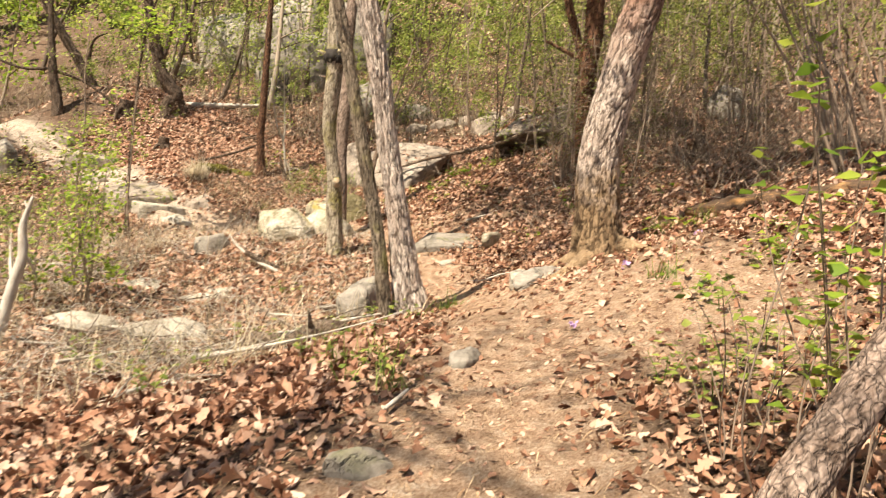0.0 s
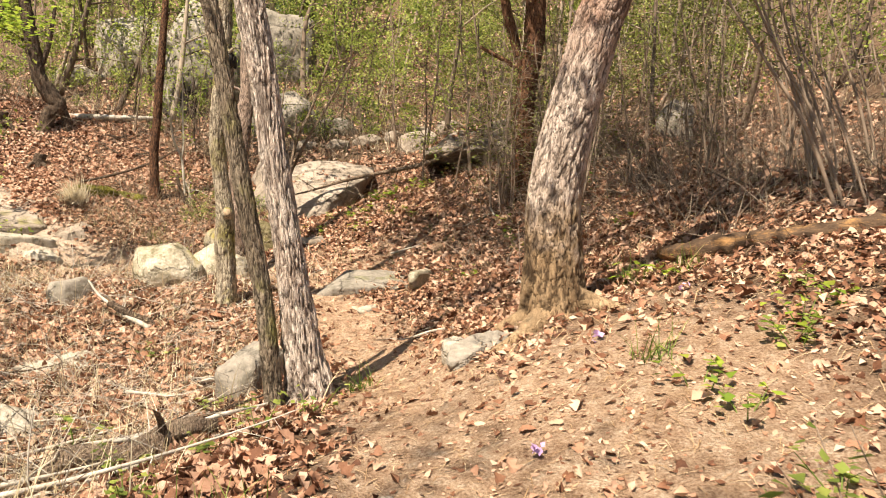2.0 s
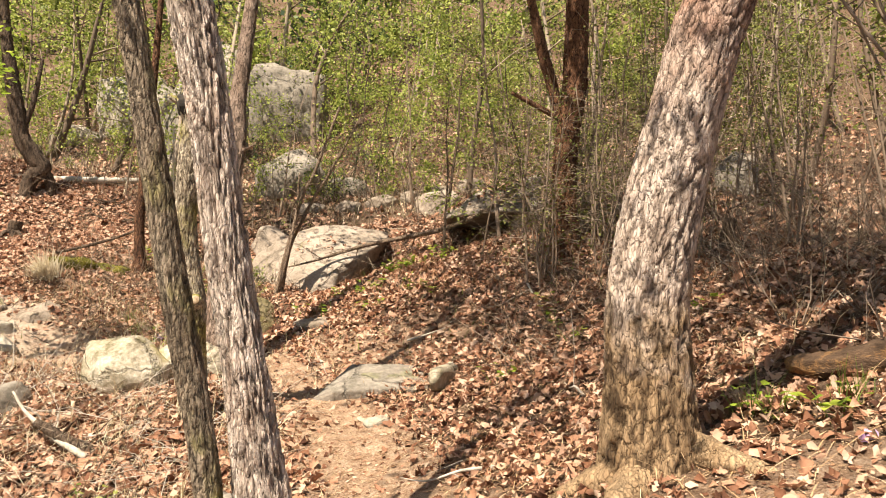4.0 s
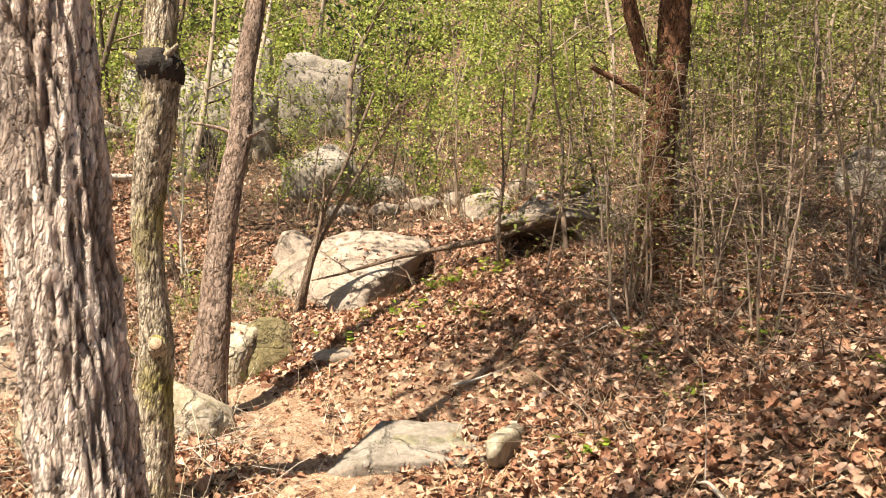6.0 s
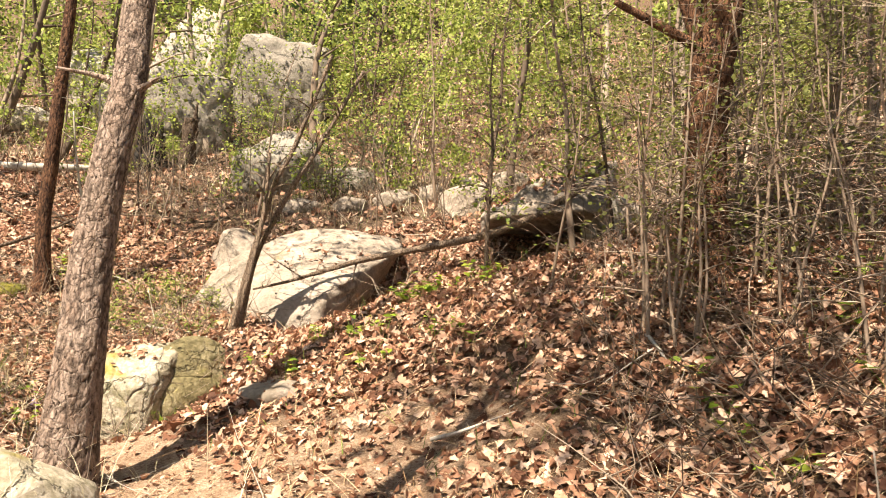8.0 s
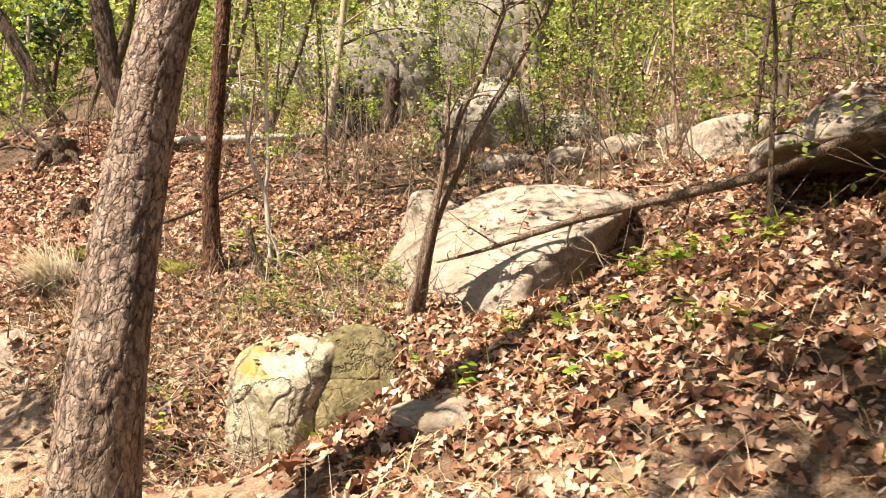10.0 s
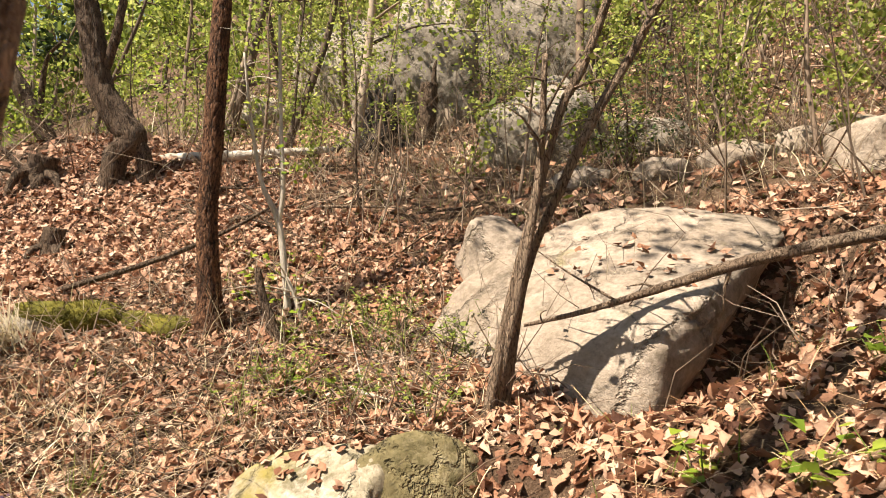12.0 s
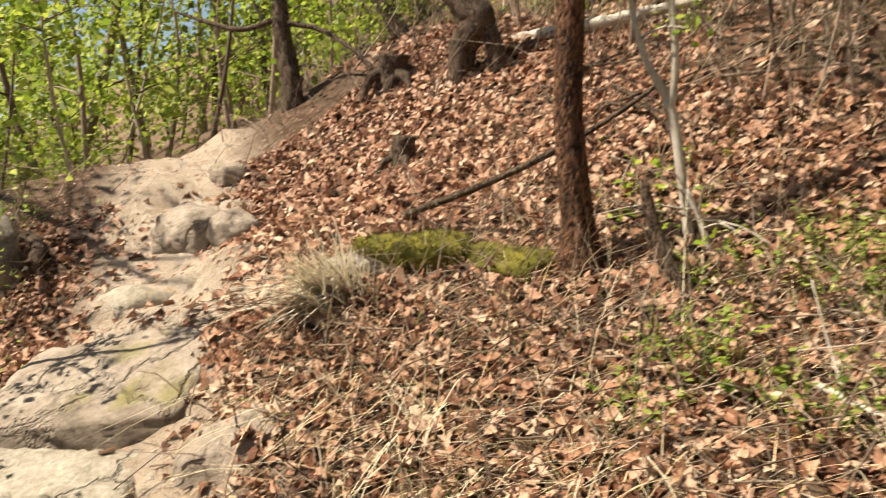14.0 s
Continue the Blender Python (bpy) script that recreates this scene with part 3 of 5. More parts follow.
floor = new("ground", raw_mesh("ground", np.stack([X, Y, Z], -1).reshape(-1, 3), faces, SOIL))
tagged(floor, "sunlit forest hillside of sandy earth and leaf mould", "ground", kind="structure")
field = floor.data.attributes.new("trodden", "FLOAT", "POINT")
field.data.foreach_set("value", bare.ravel().astype(np.float32))
# above the boulders the path runs over weathered pale granite grit
field = floor.data.attributes.new("sandy", "FLOAT", "POINT")
field.data.foreach_set("value", (1.25 / (1 + np.exp(np.clip((X + 5.6) / 0.4, -30, 30)))).clip(0, 1.4).ravel().astype(np.float32))

# ---------------------------------------------------------------- trees


def crown_points(centre, radii, count, clumps):
    """Leaf places gathered in clumps, so that the outline is uneven and has gaps."""
    c = rng.normal(size=(clumps, 3))
    c = c / np.linalg.norm(c, axis=1, keepdims=True) * rng.uniform(0.25, 1.0, (clumps, 1)) ** 0.5 * radii + centre
    pick = rng.integers(0, clumps, count)
    return c[pick] + rng.normal(size=(count, 3)) * np.asarray(radii) * rng.uniform(0.10, 0.20, (clumps, 1))[pick]


def furrowed(stem):
    """Keeps on a stem just built how deep each of its points lies between the bark plates."""
    if FURROW:
        depth = np.zeros(len(stem.data.vertices), np.float32)
        depth[:len(FURROW)] = FURROW
        stem.data.attributes.new("furrow", "FLOAT", "POINT").data.foreach_set("value", depth)
    return stem


def tree(spine, skin, label, extend=0.0, sides=20, step=0.05, rough=0.18, plates=0.0, crown=None, foliage=None, limbs=(), seed=0, name="tree", leaf=0.07, fibre=6.0, twist=0.35):
    """A tree: bark trunk through spine, its limbs, and a crown (radius x, radius z, leaves, clumps, and how far it is
    shifted aside to place its shade) above it.
    """
    s = [tuple(p) for p in spine]
    if extend:
        a, b = np.array(s[-2]), np.array(s[-1])
        up = (b - a)[:3] / np.linalg.norm((b - a)[:3])
        for q in (0.35, 0.7, 1.0):
            way = up * (1 - 0.5 * q) + np.array((0, 0, 0.5 * q))
            s.append((*(b[:3] + way * extend * q), b[3] * (1 - 0.75 * q)))
    base = (s[0][0], s[0][1], gz(s[0][0], s[0][1]))
    ob = thing(name, base, label, "tree")
    trunk = part("trunk", tube([(s[0][0], s[0][1], base[2] - 0.15, s[0][3] * 1.15)] + s, sides, step, rough, fibre, twist, seed, plates), skin, ob)
    furrowed(trunk)
    for limb in limbs:
        part("limb", tube(limb, 20 if limb[0][3] > 0.05 else 8, 0.04, 0.12, 8, seed=seed + 1), skin, ob)
    if crown:
        top = np.array(s[-1][:3]) - (0, 0, crown[1] * 0.45) + (*(crown[4:6] or (0, 0)), 0)
        r = np.array((crown[0], crown[0], crown[1]))
        for q in range(7):
            a = q * 2.4 + seed
            tip = top + r * (0.75 * math.cos(a), 0.75 * math.sin(a), -0.4 + 0.16 * q)
            start = np.array(s[-1][:3]) - (0, 0, crown[1] * (0.95 - 0.12 * q))
            part("limb", tube([(*start, 0.035), (*(start * 0.5 + tip * 0.5 + (0, 0, 0.12)), 0.02), (*tip, 0.006)], 6, 0.2), skin, ob)
        part("crown", leaves(crown_points(top, r, crown[2], crown[3]), rng.uniform(0.7, 1.3, crown[2]) * leaf, shape=None, width=1.3), foliage or LEAF, ob)
    return ob


# near crowns lie out of view, added and thickened for the shade they cast
PINE_CROWN = (2.4, 1.6, 5200, 64)
tree([(0.80, 6.59, 1.10, 0.296), (0.78, 6.57, 1.33, 0.246), (0.76, 6.55, 1.64, 0.212), (0.74, 6.53, 2.04, 0.196), (0.79, 6.51, 2.48, 0.186), (0.86, 6.5, 2.82, 0.174), (0.98, 6.48, 3.34, 0.17), (1.08, 6.47, 3.68, 0.161)],
     OLD_PINE_BARK, "leaning old pine with plated grey bark beside the path", 5.5, 150, 0.016, 0.035, 0.055, PINE_CROWN, PINE_LEAF, seed=1, name="pine_tree", leaf=0.12, fibre=4.6, twist=0.42)
# this oak's unseen crown is shifted to shade the bank right of the path
tree([(-0.88, 6.1, 0.66, 0.164), (-0.94, 6.08, 0.96, 0.128), (-1.05, 6.04, 1.58, 0.095), (-1.17, 5.99, 2.2, 0.09), (-1.28, 5.95, 2.82, 0.09), (-1.41, 5.9, 3.43, 0.093)],
     RIDGE_BARK, "pale oak trunk with ridged bark leaning over the path edge", 5, 120, 0.018, 0.10, 0.16, (2.2, 1.4, 2300, 44, 1.2, -0.3), LEAF, seed=2, name="oak_tree", fibre=4.0, twist=0.34, leaf=0.09)
oak = [o for o in scene.objects if o.name == "oak_tree"][0]
furrowed(part("second_stem", tube([(-1.06, 5.98, 0.45, 0.064), (-1.18, 5.94, 1.28, 0.058), (-1.31, 5.89, 1.88, 0.06), (-1.44, 5.85, 2.48, 0.056), (-1.57, 5.81, 3.08, 0.053), (-1.64, 5.78, 3.38, 0.05), (-1.9, 5.7, 4.6, 0.03)], 64, 0.02, 0.08, 3.0, 0.6, 4, 0.13), STEM_BARK, oak, "darker mossy second stem"))
# unseen crown, enlarged and shifted so its shade falls on the right bank
snag = tree([(-2.39, 8.72, 0.9, 0.12), (-2.39, 8.72, 1.24, 0.1), (-2.42, 8.69, 1.58, 0.1), (-2.42, 8.67, 1.87, 0.094), (-2.46, 8.65, 2.15, 0.079), (-2.51, 8.61, 2.52, 0.083), (-2.51, 8.59, 2.8, 0.093), (-2.49, 8.57, 3.03, 0.098),
             (-2.47, 8.55, 3.32, 0.1), (-2.48, 8.54, 3.46, 0.115), (-2.49, 8.53, 3.6, 0.086), (-2.49, 8.52, 3.75, 0.086)], MOSSY_BARK, "mossy grey trunk with a sawn-off branch stub", 6, 80, 0.020, 0.07, 0.09, (3.0, 1.6, 4200, 56, 1.0, 0.5), LEAF, seed=3, leaf=0.12, fibre=3.2, twist=0.8,
            limbs=([(-2.48, 8.54, 3.46, 0.05), (-2.6, 8.5, 3.5, 0.035), (-2.68, 8.48, 3.53, 0.012)], [(-2.49, 8.54, 3.47, 0.04), (-2.4, 8.47, 3.52, 0.02), (-2.34, 8.45, 3.57, 0.008)]))
part("branch_stub", tube([(-2.40, 8.66, 1.86, 0.06), (-2.37, 8.57, 1.90, 0.052), (-2.36, 8.54, 1.91, 0.05)], 16, 0.03, 0.1), MOSSY_BARK, snag)
part("collar", tube([(-2.475, 8.545, 3.38, 0.105), (-2.475, 8.54, 3.43, 0.122), (-2.485, 8.535, 3.48, 0.125), (-2.488, 8.53, 3.55, 0.10)], 40, 0.02, 0.25, 5, seed=33), BLACK_WOOD, snag, "blackened swollen collar")
part("cut_face", tube([(-2.36, 8.54, 1.91, 0.038), (-2.358, 8.533, 1.912, 0.030)], 16, 0.01), CUT_WOOD, snag, "pale sawn face")
tree([(-2.88, 10.38, 1.25, 0.185), (-2.88, 10.38, 1.45, 0.16), (-2.88, 10.41, 1.94, 0.132), (-2.93, 10.51, 2.45, 0.118), (-2.93, 10.61, 3.13, 0.104), (-2.93, 10.73, 3.61, 0.1), (-3.01, 10.88, 4.13, 0.095), (-3.01, 10.99, 4.67, 0.088)],
     FLAKY_BARK, "grey pine trunk with flaking bark, leaning uphill", 4.5, 132, 0.013, 0.02, 0.03, (2.0, 1.3, 800, 40), PINE_LEAF, seed=4, name="pine_tree", leaf=0.10, fibre=2.7, twist=0.9,
     limbs=([(-2.94, 10.72, 3.55, 0.03), (-3.1, 10.68, 3.62, 0.018), (-3.35, 10.62, 3.65, 0.008)], [(-2.9, 10.7, 3.52, 0.03), (-2.76, 10.66, 3.58, 0.016), (-2.68, 10.62, 3.61, 0.006)]))
tree([(-5.61, 14.04, 2.25, 0.125), (-5.61, 14.03, 2.42, 0.095), (-5.62, 14.02, 2.56, 0.082), (-5.65, 14.0, 3.05, 0.075), (-5.63, 14.0, 3.61, 0.073), (-5.62, 13.99, 3.98, 0.072), (-5.61, 13.99, 4.36, 0.07)],
     RED_BARK, "slim upright pine with dark reddish bark", 4.5, 64, 0.02, 0.06, 0.07, (2.0, 1.4, 4000, 50), PINE_LEAF, seed=5, name="pine_tree", leaf=0.08, fibre=3.4, twist=1.0)
tree([(-8.77, 15.74, 3.4, 0.14), (-8.71, 15.76, 3.89, 0.135), (-8.56, 15.83, 4.12, 0.16), (-8.72, 15.75, 4.37, 0.15), (-8.89, 15.65, 4.7, 0.142), (-8.95, 15.61, 5.06, 0.137), (-9.01, 15.57, 5.36, 0.13)],
     DARK_BARK, "crooked dark tree with a kinked forked foot", 3.5, 28, 0.05, 0.14, 0, (2.0, 1.4, 2400, 36), LEAF, seed=6,
     limbs=([(-8.56, 15.84, 4.12, 0.10), (-8.44, 15.9, 3.94, 0.09), (-8.38, 15.93, 3.6, 0.085)], [(-8.9, 15.64, 4.75, 0.06), (-8.75, 15.7, 5.3, 0.05), (-8.7, 15.8, 6.2, 0.03)]))
tree([(-11.3, 16.9, 3.9, 0.14), (-11.3, 16.9, 4.24, 0.132), (-11.63, 16.72, 4.93, 0.117), (-11.88, 16.58, 5.39, 0.109), (-12.17, 16.42, 5.92, 0.105)], DARK_BARK, "dark leaning tree on the slope crest", 3, 24, 0.06, 0.14, 0,
     (1.8, 1.3, 2000, 34), LEAF, seed=7, limbs=([(-11.5, 16.8, 4.7, 0.045), (-11.45, 16.75, 5.2, 0.04), (-11.3, 16.7, 5.6, 0.03), (-10.9, 16.6, 5.75, 0.02)],))
tree([(-10.96, 14.97, 3.2, 0.15), (-10.96, 14.97, 3.42, 0.135), (-11.0, 14.99, 3.79, 0.115), (-11.1, 14.96, 4.31, 0.099), (-11.16, 14.98, 4.71, 0.085)], DARK_BARK, "broken dark trunk with long drooping red-brown branches", 2.5, 24, 0.05, 0.16, 0,
     (1.6, 1.1, 1600, 28), LEAF, seed=8, limbs=([(-11.13, 14.97, 4.5, 0.04), (-11.6, 14.7, 4.42, 0.034), (-12.0, 14.5, 4.52, 0.03), (-12.6, 14.2, 4.75, 0.015)], [(-11.12, 14.97, 4.45, 0.036), (-10.6, 15.2, 4.3, 0.03), (-10.1, 15.35, 4.0, 0.028), (-9.75, 15.45, 3.68, 0.03)]))
tree([(0.81, 11.68, 2.4, 0.21), (0.81, 11.68, 2.72, 0.19), (0.78, 11.63, 3.22, 0.152), (0.78, 11.58, 3.91, 0.142), (0.85, 11.54, 4.6, 0.142), (0.85, 11.5, 5.09, 0.14)], RED_BARK, "reddish pine trunk among dry brush", 4, 48, 0.035, 0.10, 0.0, PINE_CROWN, PINE_LEAF, seed=9,
     name="pine_tree", leaf=0.12, limbs=([(0.76, 11.57, 4.05, 0.05), (0.56, 11.49, 4.68, 0.07), (0.44, 11.45, 5.06, 0.07), (0.2, 11.4, 6.0, 0.04)], [(0.7, 11.54, 4.22, 0.04), (0.35, 11.49, 4.39, 0.032), (0.1, 11.45, 4.5, 0.022)]))
tree([(4.94, 8.16, 2.6, 0.18), (4.94, 8.16, 2.98, 0.17), (4.66, 8.15, 3.46, 0.15), (4.31, 8.13, 4.06, 0.125), (4.18, 8.11, 4.74, 0.112)], DARK_BARK, "dark crooked trunk on the bank", 3.5, 24, 0.05, 0.14, 0, (2.0, 1.4, 2200, 34), LEAF, seed=10)

# an unseen oak added behind the start of the trail, placed so its crown dapples it
tree([(-4.6, -2.6, -0.5, 0.19), (-4.5, -2.5, 2.6, 0.16), (-4.3, -2.3, 5.6, 0.13), (-4.1, -2.1, 8.4, 0.09)], RIDGE_BARK, "unseen tall pale oak added behind the start of the trail for its shade", 3.0, 24, 0.12, 0.15, 0, (2.9, 1.6, 1700, 40), LEAF, seed=12, name="oak_tree", leaf=0.10)

# ---------------------------------------------------------------- rocks
BIG = solo("boulder", boulder([(-2.50, 13.84, 1.86), (-2.98, 13.80, 1.92), (-4.22, 14.45, 2.05), (-2.95, 13.95, 2.30), (-2.43, 13.99, 2.42), (-2.28, 14.36, 2.55), (-1.95, 15.0, 2.90), (-1.85, 15.3, 3.02), (-1.93, 15.65, 3.15),
                         (-2.78, 15.61, 3.28), (-3.3, 15.4, 3.18), (-3.65, 15.0, 2.90), (-3.98, 14.75, 2.62), (-2.9, 14.8, 2.84), (-3.7, 15.9, 2.3), (-2.5, 15.9, 2.15), (-2.8, 14.6, 1.86), (-2.38, 15.2, 2.05)], 6, 70, 0.018, 3, 0.9), ROCK, "large pale granite boulder with an undercut edge", "boulder")
SLAB = solo("overhanging_slab", boulder([(-0.79, 13.91, 3.24), (-0.71, 13.92, 3.34), (-0.32, 14.17, 3.69), (0.4, 14.39, 3.96), (0.51, 14.22, 3.6), (0.42, 13.96, 3.38), (-0.01, 13.74, 3.36), (-0.95, 15.3, 3.5), (0.75, 15.84, 4.35), (0.8, 15.6, 3.4), (-0.9, 15.2, 3.2)], 6, 34, 0.03, 5, 0.4),
     ROCK, "pale rock slab overhanging a dark hollow", "rock")
solo("support_rock", boulder([(0.2, 14.2, 2.9), (0.62, 14.1, 2.9), (0.2, 14.2, 3.6), (0.62, 14.15, 3.6), (0.25, 15, 2.9), (0.8, 15, 2.9), (0.3, 15, 3.6), (0.8, 15, 3.7)], 4, 12, 0.05, 6), PALE_ROCK, "pale rock holding up the slab", "rock")
MOSSY = solo("mossy_boulder", boulder([(-4.10, 12.40, 1.0), (-4.14, 12.60, 1.70), (-4.02, 12.80, 1.86), (-3.50, 12.90, 1.92), (-3.40, 12.58, 1.72), (-3.48, 12.30, 1.0), (-3.85, 12.22, 1.0), (-3.88, 12.30, 1.55), (-3.52, 12.38, 1.50), (-3.9, 13.5, 1.2), (-3.3, 13.5, 1.5)], 6, 11, 0.03, 8), MOSSY_ROCK, "split boulder with white face and yellow-green moss", "boulder")
part("mossy_half", boulder([(-3.66, 12.50, 1.2), (-3.62, 12.66, 1.84), (-3.45, 12.92, 1.98), (-3.16, 13.16, 1.95), (-2.97, 13.24, 1.64), (-2.96, 13.06, 1.44), (-3.28, 12.58, 1.46), (-3.40, 12.55, 1.1), (-3.2, 13.6, 1.3), (-3.6, 13.5, 1.4)], 6, 9, 0.025, 18), GREEN_ROCK, MOSSY, "rounded half grown over with brown-green moss")
solo("step_slab", boulder([(-1.70, 9.62, 0.75), (-1.64, 9.60, 1.04), (-1.4, 9.58, 1.13), (-0.60, 9.78, 1.17), (-0.56, 9.80, 0.85), (-1.40, 10.2, 1.33), (-0.92, 10.25, 1.35), (-0.42, 10.3, 1.33), (-1.6, 10.4, 0.8), (-0.38, 10.45, 0.8), (-1.02, 9.66, 1.16)], 5, 70, 0.010, 9),
     GREY_ROCK, "flat grey stone slab bedded in the leaf litter", "rock")

solo("step_stone", boulder([(-6.45 + 0.595 * a - 0.803 * b, 11.66 + 0.803 * a + 0.595 * b, z) for a, b, z in ((-0.50, -0.24, 1.1), (-0.46, -0.20, 1.49), (0.34, -0.22, 1.47), (0.40, -0.22, 1.1), (-0.44, 0.20, 1.54), (0.28, 0.20, 1.52), (0.36, 0.24, 1.1), (-0.48, 0.24, 1.1), (0.40, 0.0, 1.36))], 5, 60, 0.014, 24), PALE_ROCK, "white flat-topped stone step on the path", "rock")
solo("rock_ledge", boulder([(-6.95 + 0.595 * a - 0.803 * b, 12.02 + 0.803 * a + 0.595 * b, z) for a, b, z in ((-0.75, -0.42, 1.2), (-0.70, -0.36, 1.56), (0.44, -0.34, 1.66), (0.50, -0.32, 1.2), (-0.6, 0.40, 1.80), (0.46, 0.34, 1.92), (0.52, 0.40, 1.3), (-0.7, 0.45, 1.3), (0.0, 0.45, 1.88))], 5, 44, 0.02, 26, 0.5), ROCK, "long tan rock ledge crossing the path", "rock")
for x, y, size, turn, sink, material, label, seed, level in (
    (-2.88, 9.85, (0.80, 0.55, 0.50), 12, 0.30, MOSSY_ROCK, "pale block of stone at the foot of the pine", 21, 5),
    (-3.25, 9.35, (0.75, 0.60, 0.55), 35, 0.25, MOSSY_ROCK, "mossy boulder beside the grey trunk", 22, 5),
    (-4.15, 8.90, (0.50, 0.36, 0.34), 70, 0.30, GREY_ROCK, "small grey stone among dead leaves", 23, 4),
    (-5.95, 11.30, (0.5, 0.42, 0.40), 40, 0.55, PALE_ROCK, "white rounded stone beside the step", 25, 4),
    (-6.05, 12.30, (0.6, 0.42, 0.40), 60, 0.8, ROCK, "low tan rock half buried in the bank", 27, 4),
    (-9.00, 13.10, (0.60, 0.44, 0.40), 25, 0.35, ROCK, "pale pointed rock on the path", 28, 5),
    (-8.65, 13.32, (0.42, 0.36, 0.30), 80, 0.35, ROCK, "brown rounded rock on the path", 29, 4),
    (-9.90, 13.75, (0.40, 0.3, 0.24), 10, 0.4, ROCK, "brown rounded rock on the path", 30, 4),
    (-9.7, 11.7, (0.6, 0.5, 0.9), 10, 0.45, GREY_ROCK, "upright grey rock below the bank", 31, 5),
    (-6.62, 13.36, (0.55, 0.3, 0.16), 30, 0.3, GREY_ROCK, "flat grey stone under the moss", 32, 4),
    (-3.45, 7.65, (0.80, 0.60, 0.30), 20, 0.72, PALE_ROCK, "flat pale rock among dry grass", 33, 5),
    (-4.30, 7.75, (0.65, 0.45, 0.28), 60, 0.68, PALE_ROCK, "flat pale rock among dry grass", 34, 4),
    (-3.35, 6.45, (0.85, 0.60, 0.34), 10, 0.35, PALE_ROCK, "flat pale rock among dry grass", 35, 4),
    (-4.2, 6.25, (0.7, 0.5, 0.28), 0, 0.4, PALE_ROCK, "flat pale rock among dry grass", 36, 4),
    (-1.55, 6.95, (0.60, 0.42, 0.58), 75, 0.32, GREY_ROCK, "grey upright stone behind the oak foot", 37, 4),
    (0.12, 6.20, (0.22, 0.18, 0.20), 40, 0.30, PALE_ROCK, "small pale stone by the pine roots", 38, 4),
    (0.34, 6.20, (0.26, 0.85, 0.26), -38, 0.62, GREY_ROCK, "long grey rock bedded below the pine foot", 67, 5),
    (-0.15, 4.05, (0.15, 0.50, 0.13), -8, 0.6, GREY_ROCK, "long grey stone set in the trodden path", 39, 4),
    (-0.42, 2.55, (0.30, 0.24, 0.14), 20, 0.4, GREY_ROCK, "low grey stone at the path edge", 40, 4),
    (-0.95, 9.15, (0.22, 0.16, 0.10), 30, 0.5, PALE_ROCK, "small pale stone on the path", 41, 3),
    (-4.5, 18.3, (1.4, 1.2, 1.15), 10, 0.22, GREY_ROCK, "big grey rounded rock on the slope", 42, 5),
    (-7.5, 20.6, (2.0, 1.4, 1.9), 30, 0.2, GREY_ROCK, "grey squared rock above the black stump", 43, 5),
    (-6.2, 23.0, (2.3, 1.7, 2.3), 15, 0.2, GREY_ROCK, "grey rock outcrop high on the hillside", 44, 5),
    (-10.2, 23.0, (2.6, 1.8, 2.0), -10, 0.25, PALE_ROCK, "sunlit pale outcrop with yellow moss", 45, 5),
    (-8.6, 23.2, (1.9, 1.4, 3.2), 20, 0.2, PALE_ROCK, "tall pale outcrop on the hillside", 46, 5),
    (-11.6, 21.9, (1.3, 1.0, 0.7), 50, 0.3, PALE_ROCK, "sunlit pale outcrop with yellow moss", 47, 4),
    (-3.2, 18.2, (1.0, 0.8, 0.55), 15, 0.35, GREY_ROCK, "grey rock among dry grass", 48, 4),
    (-2.3, 17.1, (0.62, 0.45, 0.34), 25, 0.35, ROCK, "loose pale rock in the rubble", 49, 4),
    (-1.75, 17.35, (0.50, 0.40, 0.32), 65, 0.35, ROCK, "loose pale rock in the rubble", 50, 4),
    (-2.9, 16.9, (0.50, 0.36, 0.26), 5, 0.35, ROCK, "loose pale rock in the rubble", 51, 4),
    (-3.7, 16.95, (0.60, 0.4, 0.26), 35, 0.4, ROCK, "loose pale rock in the rubble", 52, 4),
    (-1.2, 17.9, (0.7, 0.5, 0.4), 15, 0.35, ROCK, "loose pale rock in the rubble", 53, 4),
    (-0.6, 18.6, (0.6, 0.5, 0.45), 55, 0.3, ROCK, "loose pale rock in the rubble", 54, 4),
    (0.1, 17.6, (0.7, 0.5, 0.5), 25, 0.3, GREY_ROCK, "grey rock among dry grass", 55, 4),
    (-3.88, 15.5, (0.8, 0.6, 0.62), 10, 0.35, ROCK, "tan rock behind the boulder", 58, 5),
    (-2.0, 11.85, (0.85, 0.4, 0.30), 35, 0.72, ROCK, "low mossy ledge under dead leaves", 60, 4),
    (-0.40, 10.08, (0.16, 1.0, 0.22), -15, 0.6, MOSSY_ROCK, "narrow mossy stone edge in the litter", 61, 4),
    (0.75, 13.9, (0.4, 0.35, 0.35), 10, 0.3, ROCK, "pale rock by the hollow", 62, 4),
    (-1.15, 16.6, (0.8, 0.6, 0.7), 30, 0.5, ROCK, "mossy rock leaning behind the boulder", 64, 5),
    (-8.35, 12.45, (0.7, 0.35, 0.3), 25, 0.8, PALE_ROCK, "pale ledge of bare rock across the path", 65, 4),
    (-7.6, 12.35, (0.8, 0.4, 0.34), 35, 0.82, ROCK, "pale ledge of bare rock across the path", 66, 4),
    (3.4, 13.6, (0.6, 0.5, 0.7), 10, 0.2, GREY_ROCK, "upright grey rock on the wooded slope", 63, 4),
):
    solo("rock", stone_at(x, y, size, seed, turn, sink, level), material, label, "rock")

